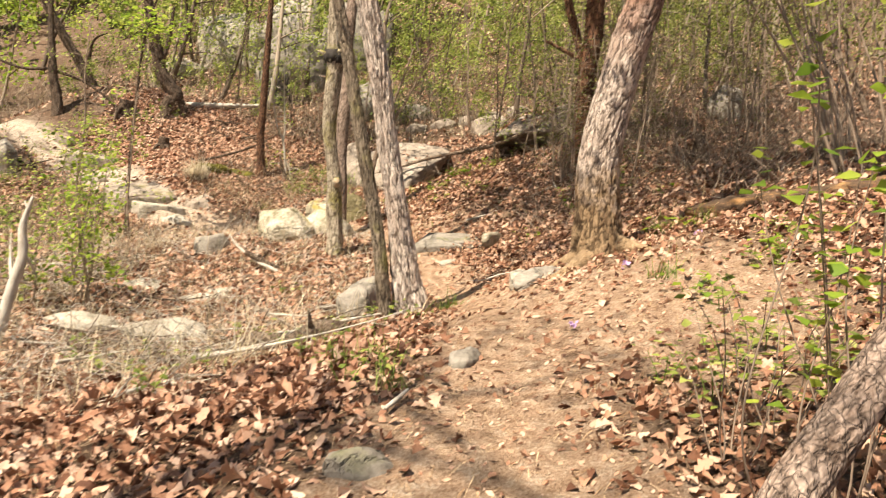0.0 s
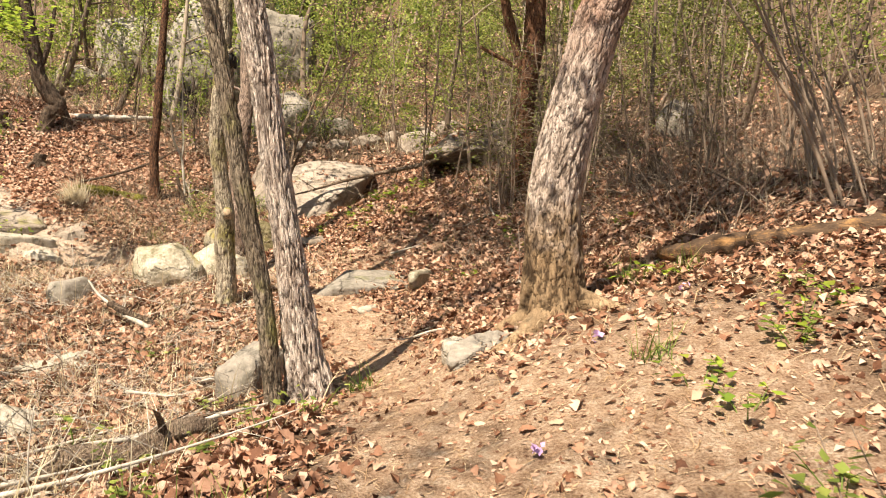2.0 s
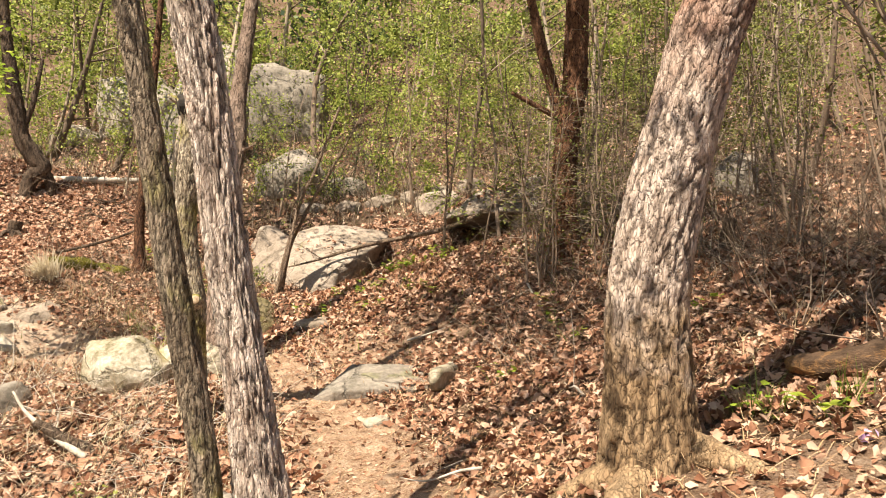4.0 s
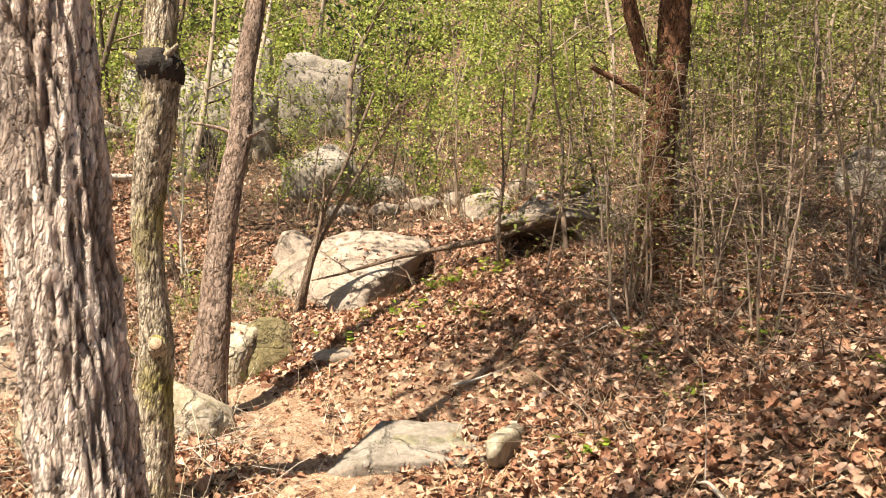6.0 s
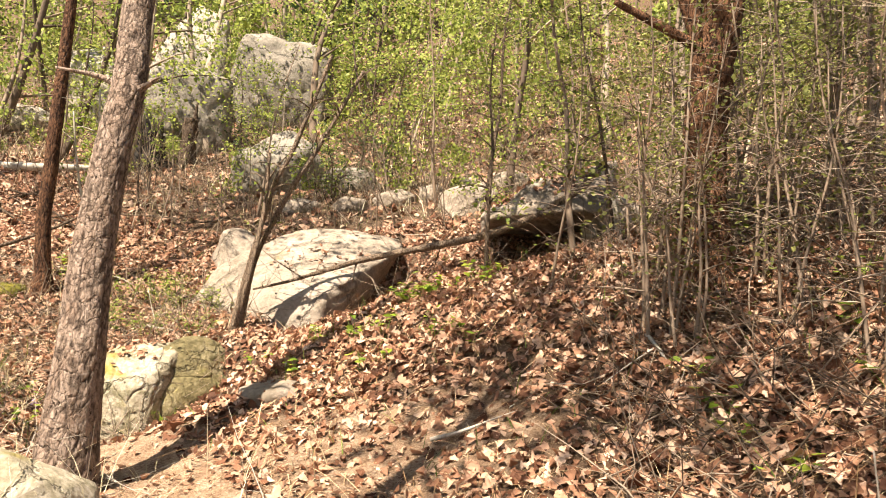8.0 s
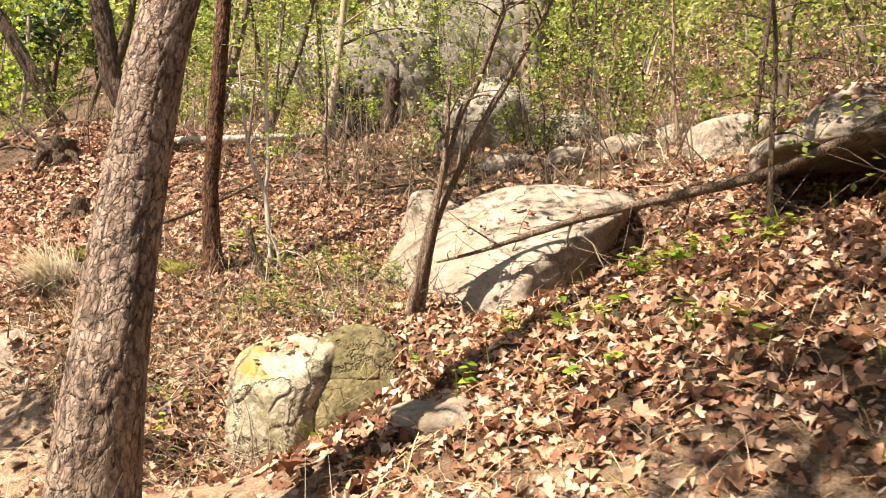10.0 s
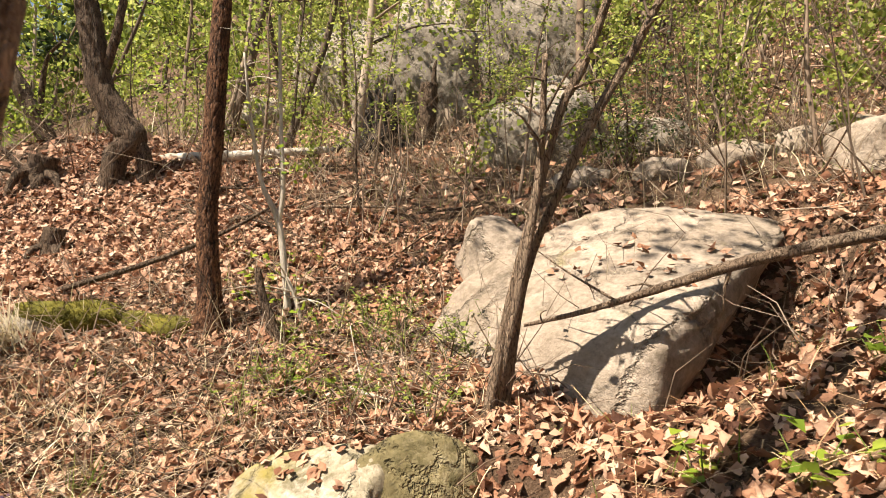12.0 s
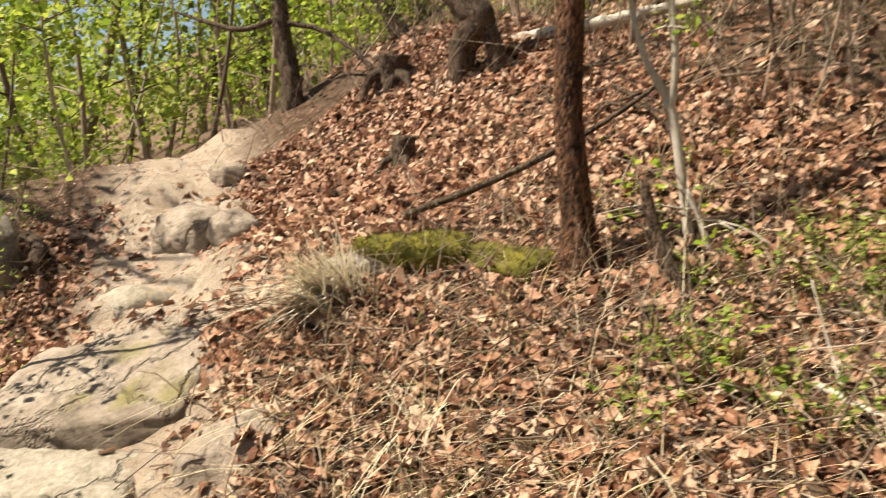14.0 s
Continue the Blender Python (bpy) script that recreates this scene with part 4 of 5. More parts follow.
# moss cushion beside the slim pine
moss = join(stone_at(-6.45, 13.58, (0.70, 0.46, 0.24), 71, 35, 0.35, 5), stone_at(-6.0, 13.85, (0.62, 0.36, 0.18), 72, 20, 0.4, 4))
solo("moss_cushion", moss, MOSS, "thick yellow-green moss cushion over a stone", "moss")
cush = moss[0][moss[0][:, 2] > np.median(moss[0][:, 2])]
solo("moss_fringe", blades(cush[rng.integers(0, len(cush), 2600)], rng.uniform(0.02, 0.05, 2600), rng.normal(size=(2600, 3)) * 0.5 + (0.1, -0.3, 0.5), 0.003), MOSS, "fine fringe of moss stems", "moss", kind="stuff")


def stub(x, y, h, r, material, label, name="tree_stump", spikes=0, seed=0):
    z = gz(x, y)
    ob = thing(name, (x, y, z), label, "stump")
    part("trunk", tube([(x, y, z - 0.12, r * 1.35), (x, y, z + h * 0.35, r * 1.05), (x + 0.02, y, z + h, r * 0.95)], 20, 0.04, 0.2, 4, seed=seed), material, ob)
    for q in range(spikes):
        a = q * 2.1
        dx, dy = math.cos(a) * r * 0.6, math.sin(a) * r * 0.6
        part("splinter", tube([(x + dx, y + dy, z + h * 0.8, r * 0.4), (x + dx * 1.2, y + dy, z + h * 1.25, r * 0.22), (x + dx * 1.5, y + dy, z + h * (1.4 + 0.25 * (q % 2)), 0.008)], 8, 0.05, 0.2), material, ob)
    for q in range(4):
        a = q * 1.6 + seed
        part("root", tube([(x, y, z + h * 0.25, r * 0.55), (x + math.cos(a) * r * 1.6, y + math.sin(a) * r * 1.6, z + 0.05, r * 0.35), (x + math.cos(a) * r * 2.6, y + math.sin(a) * r * 2.6, gz(x + math.cos(a) * r * 2.6, y + math.sin(a) * r * 2.6) - 0.03, r * 0.12)], 8, 0.06, 0.15), material, ob)
    return ob


stub(-8.14, 14.63, 0.26, 0.10, DARK_BARK, "small sawn stump among dead leaves", seed=1)
stub(-7.35, 19.2, 0.65, 0.30, BLACK_WOOD, "black rotten stump with splintered spikes", spikes=3, seed=2)
stub(-9.6, 15.5, 0.30, 0.16, DARK_BARK, "dark root stump on the slope crest", seed=3)
stub(2.47, 10.9, 0.34, 0.07, DARK_BARK, "thin broken stub rising from the litter", seed=4)
stub(-6.75, 19.6, 0.9, 0.14, DARK_BARK, "dark broken trunk by the grey rock", spikes=1, seed=5)


def log(pts, material, label, name="fallen_branch", sides=16, rough=0.16, twigs=0, seed=0, category="branch"):
    """A fallen stem; twigs: dead side shoots on it."""
    p = np.array(pts, float)
    ob = thing(name, tuple(p[0, :3]), label, category)
    part("stem", tube(pts, sides, 0.04, rough, 5, seed=seed), material, ob)
    r = np.random.default_rng(seed)
    for q in range(twigs):
        i = r.integers(0, len(p) - 1)
        a = p[i] + (p[i + 1] - p[i]) * r.uniform(0.2, 0.9)
        d = r.normal(size=3) * 0.16
        d[2] = abs(d[2]) * (1 if q % 2 else -0.8)
        e = a[:3] + d * r.uniform(0.8, 1.9)
        part("twig", tube([(*a[:3], a[3] * 0.5), (*(a[:3] * 0.5 + e * 0.5 + r.normal(size=3) * 0.02), a[3] * 0.3), (*e, 0.003)], 5, 0.05), material, ob)
    return ob


log([(-3.15, 13.80, 2.40, 0.010), (-2.8, 13.83, 2.50, 0.015), (-2.36, 13.88, 2.66, 0.024), (-1.99, 13.95, 2.79, 0.031), (-1.3, 14.02, 2.97, 0.036), (-0.78, 14.02, 3.11, 0.038), (-0.30, 13.85, 3.31, 0.04), (0.12, 13.85, 3.60, 0.042), (0.35, 13.9, 3.86, 0.042)],
    SHRUB_BARK, "long dead branch propped across the boulder", twigs=9, seed=3)
log([(1.72, 7.30, 1.72, 0.05), (1.85, 7.08, 1.74, 0.075), (2.1, 6.98, 1.79, 0.10), (2.5, 6.90, 1.86, 0.095), (2.9, 6.84, 1.93, 0.105), (3.7, 6.6, 2.13, 0.09)], ROT_WOOD, "rotten orange-brown log lying on the bank", "fallen_log", 28, 0.22, 2, 5, "log")
log([(-2.12, 5.05, 0.30, 0.05), (-1.98, 5.17, 0.40, 0.07), (-1.74, 5.30, 0.39, 0.06), (-1.56, 5.52, 0.49, 0.062), (-1.32, 5.6, 0.53, 0.035)], SHRUB_BARK, "weathered dark log at the path edge", "fallen_log", 24, 0.25, 3, 6, "log")
log([(-1.85, 5.35, 0.45, 0.012), (-1.55, 5.50, 0.49, 0.016), (-1.35, 5.66, 0.56, 0.014), (-1.08, 5.82, 0.62, 0.008)], PALE_WOOD, "pale split stick beside the dark log", "fallen_branch", 12, 0.15, 2, 7)
log([(-3.37, 8.2, 0.95, 0.03), (-3.0, 8.21, 0.78, 0.045), (-2.69, 8.23, 0.68, 0.05), (-2.5, 8.2, 0.7, 0.04)], DARK_BARK, "dark crooked stick leaning in the litter", twigs=3, seed=8)
log([(-4.98, 14.2, 1.95, 0.04), (-5.17, 14.12, 2.39, 0.033), (-5.24, 14.08, 2.68, 0.022)], DARK_BARK, "dead dark sapling stub leaning", twigs=2, seed=9)
log([(-7.2, 13.9, 2.42, 0.02), (-6.6, 13.75, 2.52, 0.022), (-6.1, 14.0, 2.72, 0.02), (-5.75, 14.3, 2.95, 0.016), (-5.5, 14.6, 3.2, 0.01)], DARK_BARK, "thin dark branch lying on the moss", twigs=4, seed=10)
log([(-10.2, 15.9, 3.75, 0.06), (-9.2, 16.4, 3.98, 0.07), (-7.9, 16.9, 4.1, 0.06), (-6.9, 17.3, 4.2, 0.04)], PALE_WOOD, "grey fallen trunk lying on the crest", "fallen_log", 16, 0.2, 2, 11, "log")
log([(-0.42, 3.02, 0.52, 0.010), (-0.40, 3.12, 0.53, 0.013), (-0.36, 3.28, 0.56, 0.009)], PALE_WOOD, "short pale stick on the path", "stick", 8, 0.1, 0, 12, "stick")
log([(-2.35, 12.1, 1.72, 0.012), (-1.9, 12.7, 2.06, 0.018), (-1.3, 13.2, 2.40, 0.02), (-0.9, 13.45, 2.64, 0.014)], DARK_BARK, "thin branch lying on the leaf bank", twigs=4, seed=13)
log([(-10.0, 12.0, 2.27, 0.05), (-9.6, 12.05, 2.2, 0.055), (-9.1, 11.9, 2.05, 0.04)], DARK_BARK, "dark rotten log under the bank", "fallen_log", 14, 0.2, 2, 14, "log")
# thin fallen branches in heaps: on the dry slope and in the hollow beside the trail
for q in range(44):
    near = q >= 14
    x, y = (rng.uniform(-3.9, -1.3), rng.uniform(4.7, 7.3)) if near else (rng.uniform(-7.2, -4.4), rng.uniform(15.3, 17.4))
    a, ln = rng.normal() * 0.5 + (0.5 if near else 0.0), rng.uniform(0.7, 1.5)
    lift = rng.uniform(0.06, 0.30)
    line = [(x + math.cos(a) * ln * (u - 0.5), y + math.sin(a) * ln * (u - 0.5) + 0.06 * math.sin(4 * u + q), 0.014 * (1.2 - u)) for u in (0, 0.3, 0.6, 0.85, 1)]
    log([(u, v, gz(u, v) + 0.04 + lift * (0.3 + 0.7 * math.sin(3 * i)**2), w) for i, (u, v, w) in enumerate(line)], PALE_WOOD if near and q % 2 else DARK_BARK if q % 3 else SHRUB_BARK, "thin dead branch lying in a heap of brush", "fallen_branch", 7, 0.1, 5, 800 + q)
for q in range(26):
    x, y = rng.uniform(-6.5, 1.8), rng.uniform(3, 14.5)
    if trail_distance(np.array(x), np.array(y)) < 0.55:
        continue
    a, ln = rng.uniform(0, 6.28), rng.uniform(0.3, 0.8)
    p = [(x + math.cos(a) * ln * s, y + math.sin(a) * ln * s + 0.05 * math.sin(5 * s + q), 0.0, 0.013 * (1.15 - s)) for s in (0, 0.35, 0.7, 1)]
    log([(u, v, gz(u, v) + 0.05 + 0.02 * (i % 2), r) for i, (u, v, _, r) in enumerate(p)], PALE_WOOD if q % 3 else DARK_BARK, "dead stick lying on the leaf litter", "stick", 6, 0.1, 2, 30 + q, "stick")
leaning = thing("leaning_trunk", (0.70, 1.26, gz(0.70, 1.26)), "bare leaning grey trunk at the trail side", "tree")
furrowed(part("trunk", tube([(0.70, 1.26, 0.15, 0.075), (0.79, 1.32, 0.62, 0.066), (0.887, 1.375, 0.832, 0.062), (1.019, 1.476, 0.979, 0.060), (1.15, 1.561, 1.141, 0.058), (1.62, 1.85, 1.75, 0.052), (2.45, 2.3, 3.1, 0.035)], 64, 0.018, 0.04, 3.4, 1.1, plates=0.06), FLAKY_BARK, leaning))
part("branch_stub", tube([(1.10, 1.53, 1.06, 0.04), (1.17, 1.49, 1.00, 0.03), (1.20, 1.47, 0.98, 0.026)], 12, 0.02, 0.1), DARK_BARK, leaning)
# roots of the leaning pine
for pts in ([(0.72, 6.45, 1.22, 0.12), (0.55, 6.2, 1.10, 0.07), (0.36, 6.02, 0.98, 0.05), (0.2, 5.85, 0.84, 0.02)], [(0.95, 6.5, 1.35, 0.10), (1.15, 6.25, 1.32, 0.05), (1.4, 6.1, 1.28, 0.02)], [(0.62, 6.5, 1.2, 0.1), (0.35, 6.6, 1.05, 0.05), (0.1, 6.7, 0.9, 0.02)]):
    part("root", tube(pts, 14, 0.04, 0.15, 5), OLD_PINE_BARK, [o for o in scene.objects if o.name == "pine_tree"][0])


# ---------------------------------------------------------------- shrubs and saplings
def woody(name, stems, skin, label, count=0, leaf=0.04, foliage=None, spread=0.25, shoots=10, seed=0, base=None, from_height=0.3, category="sapling"):
    """A shrub or sapling: stems as rows of x, y, z, r, with side shoots, and leaves along the shoots."""
    r = np.random.default_rng(seed)
    p = np.array(stems[0], float)
    ob = thing(name, tuple(base if base is not None else p[0, :3]), label, category)
    places, pieces = [], []
    for stem in stems:
        part("stem", tube(stem, 8, 0.06, 0.08, seed=seed), skin, ob)
        s = smooth_line(stem, 0.05)
        for q in range(shoots):
            i = int(len(s) * r.uniform(from_height, 0.98))
            a = s[min(i, len(s) - 1)]
            d = r.normal(size=3) * (1, 1, 0.4)
            d = d / np.linalg.norm(d) * spread * r.uniform(0.5, 1.4) + (0, 0, 0.12 * spread)
            e = a[:3] + d
            mid = a[:3] * 0.5 + e * 0.5 + (0, 0, 0.04)
            pieces.append(tube([(*a[:3], max(0.0025, a[3] * 0.45)), (*mid, max(0.002, a[3] * 0.3)), (*e, 0.0015)], 4, 0.12))
            t = r.uniform(0.3, 1.05, (max(1, count // (shoots * len(stems))), 1))
            places.append(a[:3] * (1 - t) + e * t + r.normal(size=(len(t), 3)) * 0.035 * (1 + spread))
    if pieces:
        tagged(part("twig_spray", join(*pieces), skin, ob), kind="stuff")
    if count:
        pl = np.concatenate(places)
        part("crown", leaves(pl, r.uniform(0.6, 1.3, len(pl)) * leaf, flat=0.35, width=1.15), foliage or LEAF, ob)
    return ob


woody("shrub", ([(-3.24, 13.48, 1.85, 0.034), (-3.13, 13.52, 2.54, 0.029), (-3.02, 13.57, 3.1, 0.026), (-2.92, 13.61, 3.54, 0.025), (-2.79, 13.67, 3.87, 0.025), (-2.5, 13.8, 4.9, 0.02)],
                [(-3.18, 13.57, 1.85, 0.03), (-3.09, 13.61, 2.65, 0.025), (-2.93, 13.68, 3.14, 0.028), (-2.75, 13.76, 3.58, 0.027), (-2.59, 13.83, 3.9, 0.025), (-2.2, 14.0, 4.8, 0.018)],
                [(-3.21, 13.53, 1.95, 0.03), (-3.08, 13.5, 2.6, 0.026), (-3.0, 13.52, 3.2, 0.022), (-2.98, 13.5, 3.8, 0.014)]), SHRUB_BARK, "dark three-stemmed shrub beside the boulder", 90, 0.05, LEAF, 0.35, 9, 3, from_height=0.55, category="shrub")
woody("sapling", ([(-5.19, 14.46, 2.05, 0.027), (-5.25, 14.42, 2.61, 0.025), (-5.31, 14.38, 3.04, 0.025), (-5.42, 14.31, 3.31, 0.018), (-5.5, 14.26, 3.73, 0.013), (-5.57, 14.21, 4.3, 0.008)],
                  [(-5.31, 14.38, 3.0, 0.022), (-5.28, 14.38, 3.27, 0.02), (-5.31, 14.36, 3.74, 0.016), (-5.35, 14.33, 4.6, 0.01)], [(-5.08, 14.51, 2.05, 0.018), (-5.16, 14.46, 2.42, 0.017), (-5.24, 14.42, 2.62, 0.016)]),
      PALE_WOOD, "white-barked forked sapling with sparse leaves", 200, 0.045, BRIGHT_LEAF, 0.4, 8, 4, from_height=0.6)


def shoot(x, y, h, lean, r0, wob, seed):
    r = np.random.default_rng(seed)
    z = gz(x, y)
    return [(x + lean[0] * s * h + r.normal() * wob * s, y + lean[1] * s * h + r.normal() * wob * s, z - 0.06 + s * h, r0 * (1.05 - 0.75 * s)) for s in (0, 0.25, 0.5, 0.75, 1.0)]


# saplings by the hollow and round the boulder
for x, y, h, lx, ly, r0, n, seed in ((-0.75, 13.35, 2.6, -0.02, 0.05, 0.020, 420, 1), (0.05, 13.2, 2.9, -0.12, 0.05, 0.030, 520, 2), (0.45, 13.55, 2.6, -0.15, 0.0, 0.022, 420, 3), (0.3, 14.6, 3.2, -0.1, 0, 0.028, 520, 4),
                                     (-0.9, 15.8, 3.4, 0.06, 0, 0.030, 620, 5), (-1.6, 16.6, 3.2, -0.1, 0, 0.024, 620, 6), (-2.6, 17.8, 3.0, 0.1, 0, 0.022, 520, 7), (-4.2, 16.6, 2.8, 0.1, 0.1, 0.020, 560, 8),
                                     (-5.8, 16.3, 2.2, -0.1, 0, 0.016, 520, 9), (-6.3, 17.4, 2.4, 0.1, 0, 0.018, 620, 10), (-4.9, 17.8, 2.2, -0.1, 0, 0.016, 520, 11), (-7.2, 16.4, 2.6, 0.05, 0, 0.020, 420, 12),
                                     (-8.0, 18.0, 3.4, 0.02, 0, 0.024, 520, 13), (1.3, 13.6, 2.8, 0.05, 0, 0.02, 420, 14), (-3.4, 19.5, 3.2, 0.1, 0, 0.03, 620, 15), (-0.2, 12.4, 2.2, 0.1, 0.0, 0.012, 160, 16)):
    woody("sapling", [shoot(x, y, h, (lx, ly), r0, 0.05, seed)], DARK_BARK if seed % 2 else TWIG, "thin young tree with small spring-green leaves", n, 0.042, LEAF, 0.55, 16, seed + 40, from_height=0.25)

# bare brush on the bank under the reddish pine
for q, (x, y, h) in enumerate(((1.35, 10.3, 2.1), (1.6, 10.9, 2.4), (1.15, 11.0, 2.0), (2.1, 10.6, 2.6), (1.9, 11.8, 2.4), (0.45, 11.9, 2.0), (2.6, 11.6, 2.6), (2.9, 10.4, 2.2), (1.2, 12.4, 2.2), (3.5, 11.6, 2.6), (3.3, 12.6, 2.6), (0.55, 11.1, 1.7))):
    stems = [shoot(x + 0.08 * math.cos(k * 2.1), y + 0.08 * math.sin(k * 2.1), h * (0.75 + 0.12 * k), (0.16 * math.cos(k * 2.1 + q), 0.16 * math.sin(k * 2.1 + q)), 0.011, 0.05, q * 7 + k) for k in range(4)]
    woody("dry_shrub", stems, TWIG, "twiggy shrub with small olive leaves on the leaf-covered bank", 340, 0.034, OLIVE_LEAF, 0.46, 24, q, from_height=0.2, category="shrub")
# evergreen bushes on the slope above the boulders
for q, (x, y, h) in enumerate(((-3.4, 17.3, 1.1), (-2.7, 18.0, 1.3), (-5.6, 19.4, 1.2))):
    stems = [shoot(x + 0.1 * math.cos(k * 2.1), y + 0.1 * math.sin(k * 2.1), h * (0.8 + 0.1 * k), (0.25 * math.cos(k * 1.6 + q), 0.25 * math.sin(k * 1.6 + q)), 0.013, 0.06, 600 + q * 7 + k) for k in range(4)]
    woody("evergreen_shrub", stems, DARK_BARK, "dense dark green bush on the dry slope", 700, 0.042, EVERGREEN, 0.42, 22, 600 + q, from_height=0.15, category="shrub")
# yellowish bushes round the reddish pine and along the bank
for q, (x, y, h) in enumerate(((0.45, 11.3, 2.3), (1.2, 11.5, 2.7), (1.0, 12.3, 3.0), (1.75, 11.9, 2.8))):
    stems = [shoot(x + 0.1 * math.cos(k * 1.3), y + 0.1 * math.sin(k * 1.3), h * (0.7 + 0.1 * k), (0.10 * math.cos(k * 1.3 + q), 0.10 * math.sin(k * 1.3 + q)), 0.013, 0.07, 700 + q * 7 + k) for k in range(5)]
    woody("bank_shrub", stems, TWIG, "tall twiggy bush with olive leaves beside the reddish pine", 900, 0.036, OLIVE_LEAF, 0.5, 24, 700 + q, from_height=0.12, category="shrub")
# arching stems on the right-hand slope
for q, (a, b) in enumerate((((3.2, 7.4), (2.3, 8.0)), ((3.4, 8.0), (2.6, 8.2)), ((3.5, 8.6), (3.1, 8.9)), ((3.9, 9.4), (3.2, 9.6)), ((3.37, 11.5), (2.96, 11.35)), ((4.46, 11.5), (4.07, 11.4)), ((3.9, 10.2), (4.3, 10.2)), ((4.4, 9.2), (4.0, 9.6)))):
    stems = []
    for k in range(3):
        ax, ay = a[0] + 0.1 * k, a[1] + 0.12 * math.sin(k * 2)
        bx, by = b[0] + 0.35 * k - 0.2, b[1] + 0.2 * k
        z = gz(ax, ay)
        stems.append([(ax, ay, z - 0.08, 0.020 - 0.004 * k), (ax * 0.75 + bx * 0.25, ay * 0.75 + by * 0.25, z + 0.75, 0.017 - 0.003 * k), (ax * 0.4 + bx * 0.6, ay * 0.4 + by * 0.6, z + 1.5, 0.013 - 0.002 * k), (bx, by, z + 2.4 + 0.3 * k, 0.009), (bx - 0.3, by + 0.2, z + 3.4, 0.006)])
    woody("shrub", stems, TWIG, "arching grey-brown shrub with few leaves on the slope", 150, 0.045, LEAF, 0.5, 8, 80 + q, from_height=0.35, category="shrub")


def plant(x, y, h, n, size, seed, name="seedling", label="fresh green seedling with broad leaves", foliage=None, stems=3, spread=0.15):
    """A low leafy plant: soft stems from one foot with paired leaves."""
    r = np.random.default_rng(seed)
    z = gz(x, y)
    ob = thing(name, (x, y, z), label, "plant")
    places = []
    for k in range(stems):
        a = k * 6.28 / stems + r.uniform(0, 1)
        tip = np.array((x + math.cos(a) * spread * r.uniform(0.6, 1.2), y + math.sin(a) * spread * r.uniform(0.6, 1.2), z + h * r.uniform(0.7, 1.1)))
        foot = np.array((x + math.cos(a) * 0.02, y + math.sin(a) * 0.02, z - 0.03))
        mid = foot * 0.45 + tip * 0.55 + (0, 0, h * 0.12)
        part("stem", tube([(*foot, 0.004), (*(foot * 0.6 + mid * 0.4 + r.normal(size=3) * 0.05 * h), 0.0035), (*mid, 0.0028), (*tip, 0.0012)], 5, 0.06), TWIG if h > 0.5 else GRASS, ob)
        t = r.uniform(0.3, 1.05, (n // stems, 1))
        places.append((1 - t) ** 2 * foot + 2 * t * (1 - t) * mid + t * t * tip + r.normal(size=(n // stems, 3)) * (0.35 * size + 0.01))
    pl = np.concatenate(places)
    part("foliage", leaves(pl, r.uniform(0.6, 1.2, len(pl)) * size, flat=0.6, width=1.35, curl=0.15), foliage or BRIGHT_LEAF, ob)
    return ob


for q, (x, y, h, n, size) in enumerate(((1.10, 1.90, 1.75, 80, 0.062), (1.24, 2.02, 1.55, 80, 0.062), (1.62, 2.3, 1.75, 90, 0.065), (1.85, 2.5, 1.7, 80, 0.065))):
    plant(x, y, h, n, size, q, "leafy_shrub", "tall shrub with bright translucent green leaves", BRIGHT_LEAF, 4, 0.20)
for q, (x, y) in enumerate(((1.05, 2.55), (1.3, 2.75), (1.5, 2.55), (1.25, 3.0), (1.65, 2.85))):
    plant(x, y, 0.70, 44, 0.058, 10 + q, "leafy_shrub", "low spreading shrub with dark green leaves", LEAF, 5, 0.36)
for q, (x, y, h) in enumerate(((-4.45, 6.6, 1.5), (-4.8, 6.9, 1.9), (-5.2, 7.7, 2.1), (-4.95, 6.3, 1.2), (-5.7, 8.4, 1.7))):
    stems = [shoot(x + 0.06 * k, y, h * (0.8 + 0.15 * k), (0.12 * math.cos(2.1 * k + q), 0.12 * math.sin(2.1 * k + q)), 0.010, 0.05, 500 + 5 * q + k) for k in range(3)]
    woody("leafy_shrub", stems, TWIG, "slender shrub with fresh green leaves among dry grass", 330, 0.058, LEAF if q % 2 else BRIGHT_LEAF, 0.34, 10, 500 + q, from_height=0.25, category="shrub")
for q, (x, y, h) in enumerate(((-6.6, 10.2, 0.8), (-7.5, 10.6, 0.9), (-8.4, 11.0, 0.9), (-9.3, 11.3, 0.9), (-10.3, 11.8, 1.0), (-7.1, 9.4, 1.1), (-8.7, 10.1, 1.3))):
    stems = [shoot(x + 0.1 * k, y + 0.05 * k, h * (0.7 + 0.15 * k), (0.3 * math.cos(1.7 * k + q), 0.3 * math.sin(1.7 * k + q)), 0.008, 0.05, 530 + 5 * q + k) for k in range(4)]
    woody("trailside_shrub", stems, TWIG, "low bush of brown twigs and sparse green leaves", 260, 0.045, LEAF, 0.36, 12, 530 + q, from_height=0.1, category="shrub")
for q, (x, y) in enumerate(((-1.0, 5.35), (-1.15, 5.1), (-1.6, 5.0), (-2.1, 5.4), (-2.4, 6.0), (-2.9, 5.3), (-3.3, 4.9), (-2.7, 4.4), (-3.7, 5.6), (-1.9, 4.3), (1.3, 3.6), (1.55, 3.9), (0.95, 3.5), (1.7, 3.4), (1.15, 3.25), (1.9, 5.1), (2.2, 5.8))):
    plant(x, y, rng.uniform(0.14, 0.26), 30, 0.05, 540 + q, foliage=LEAF)
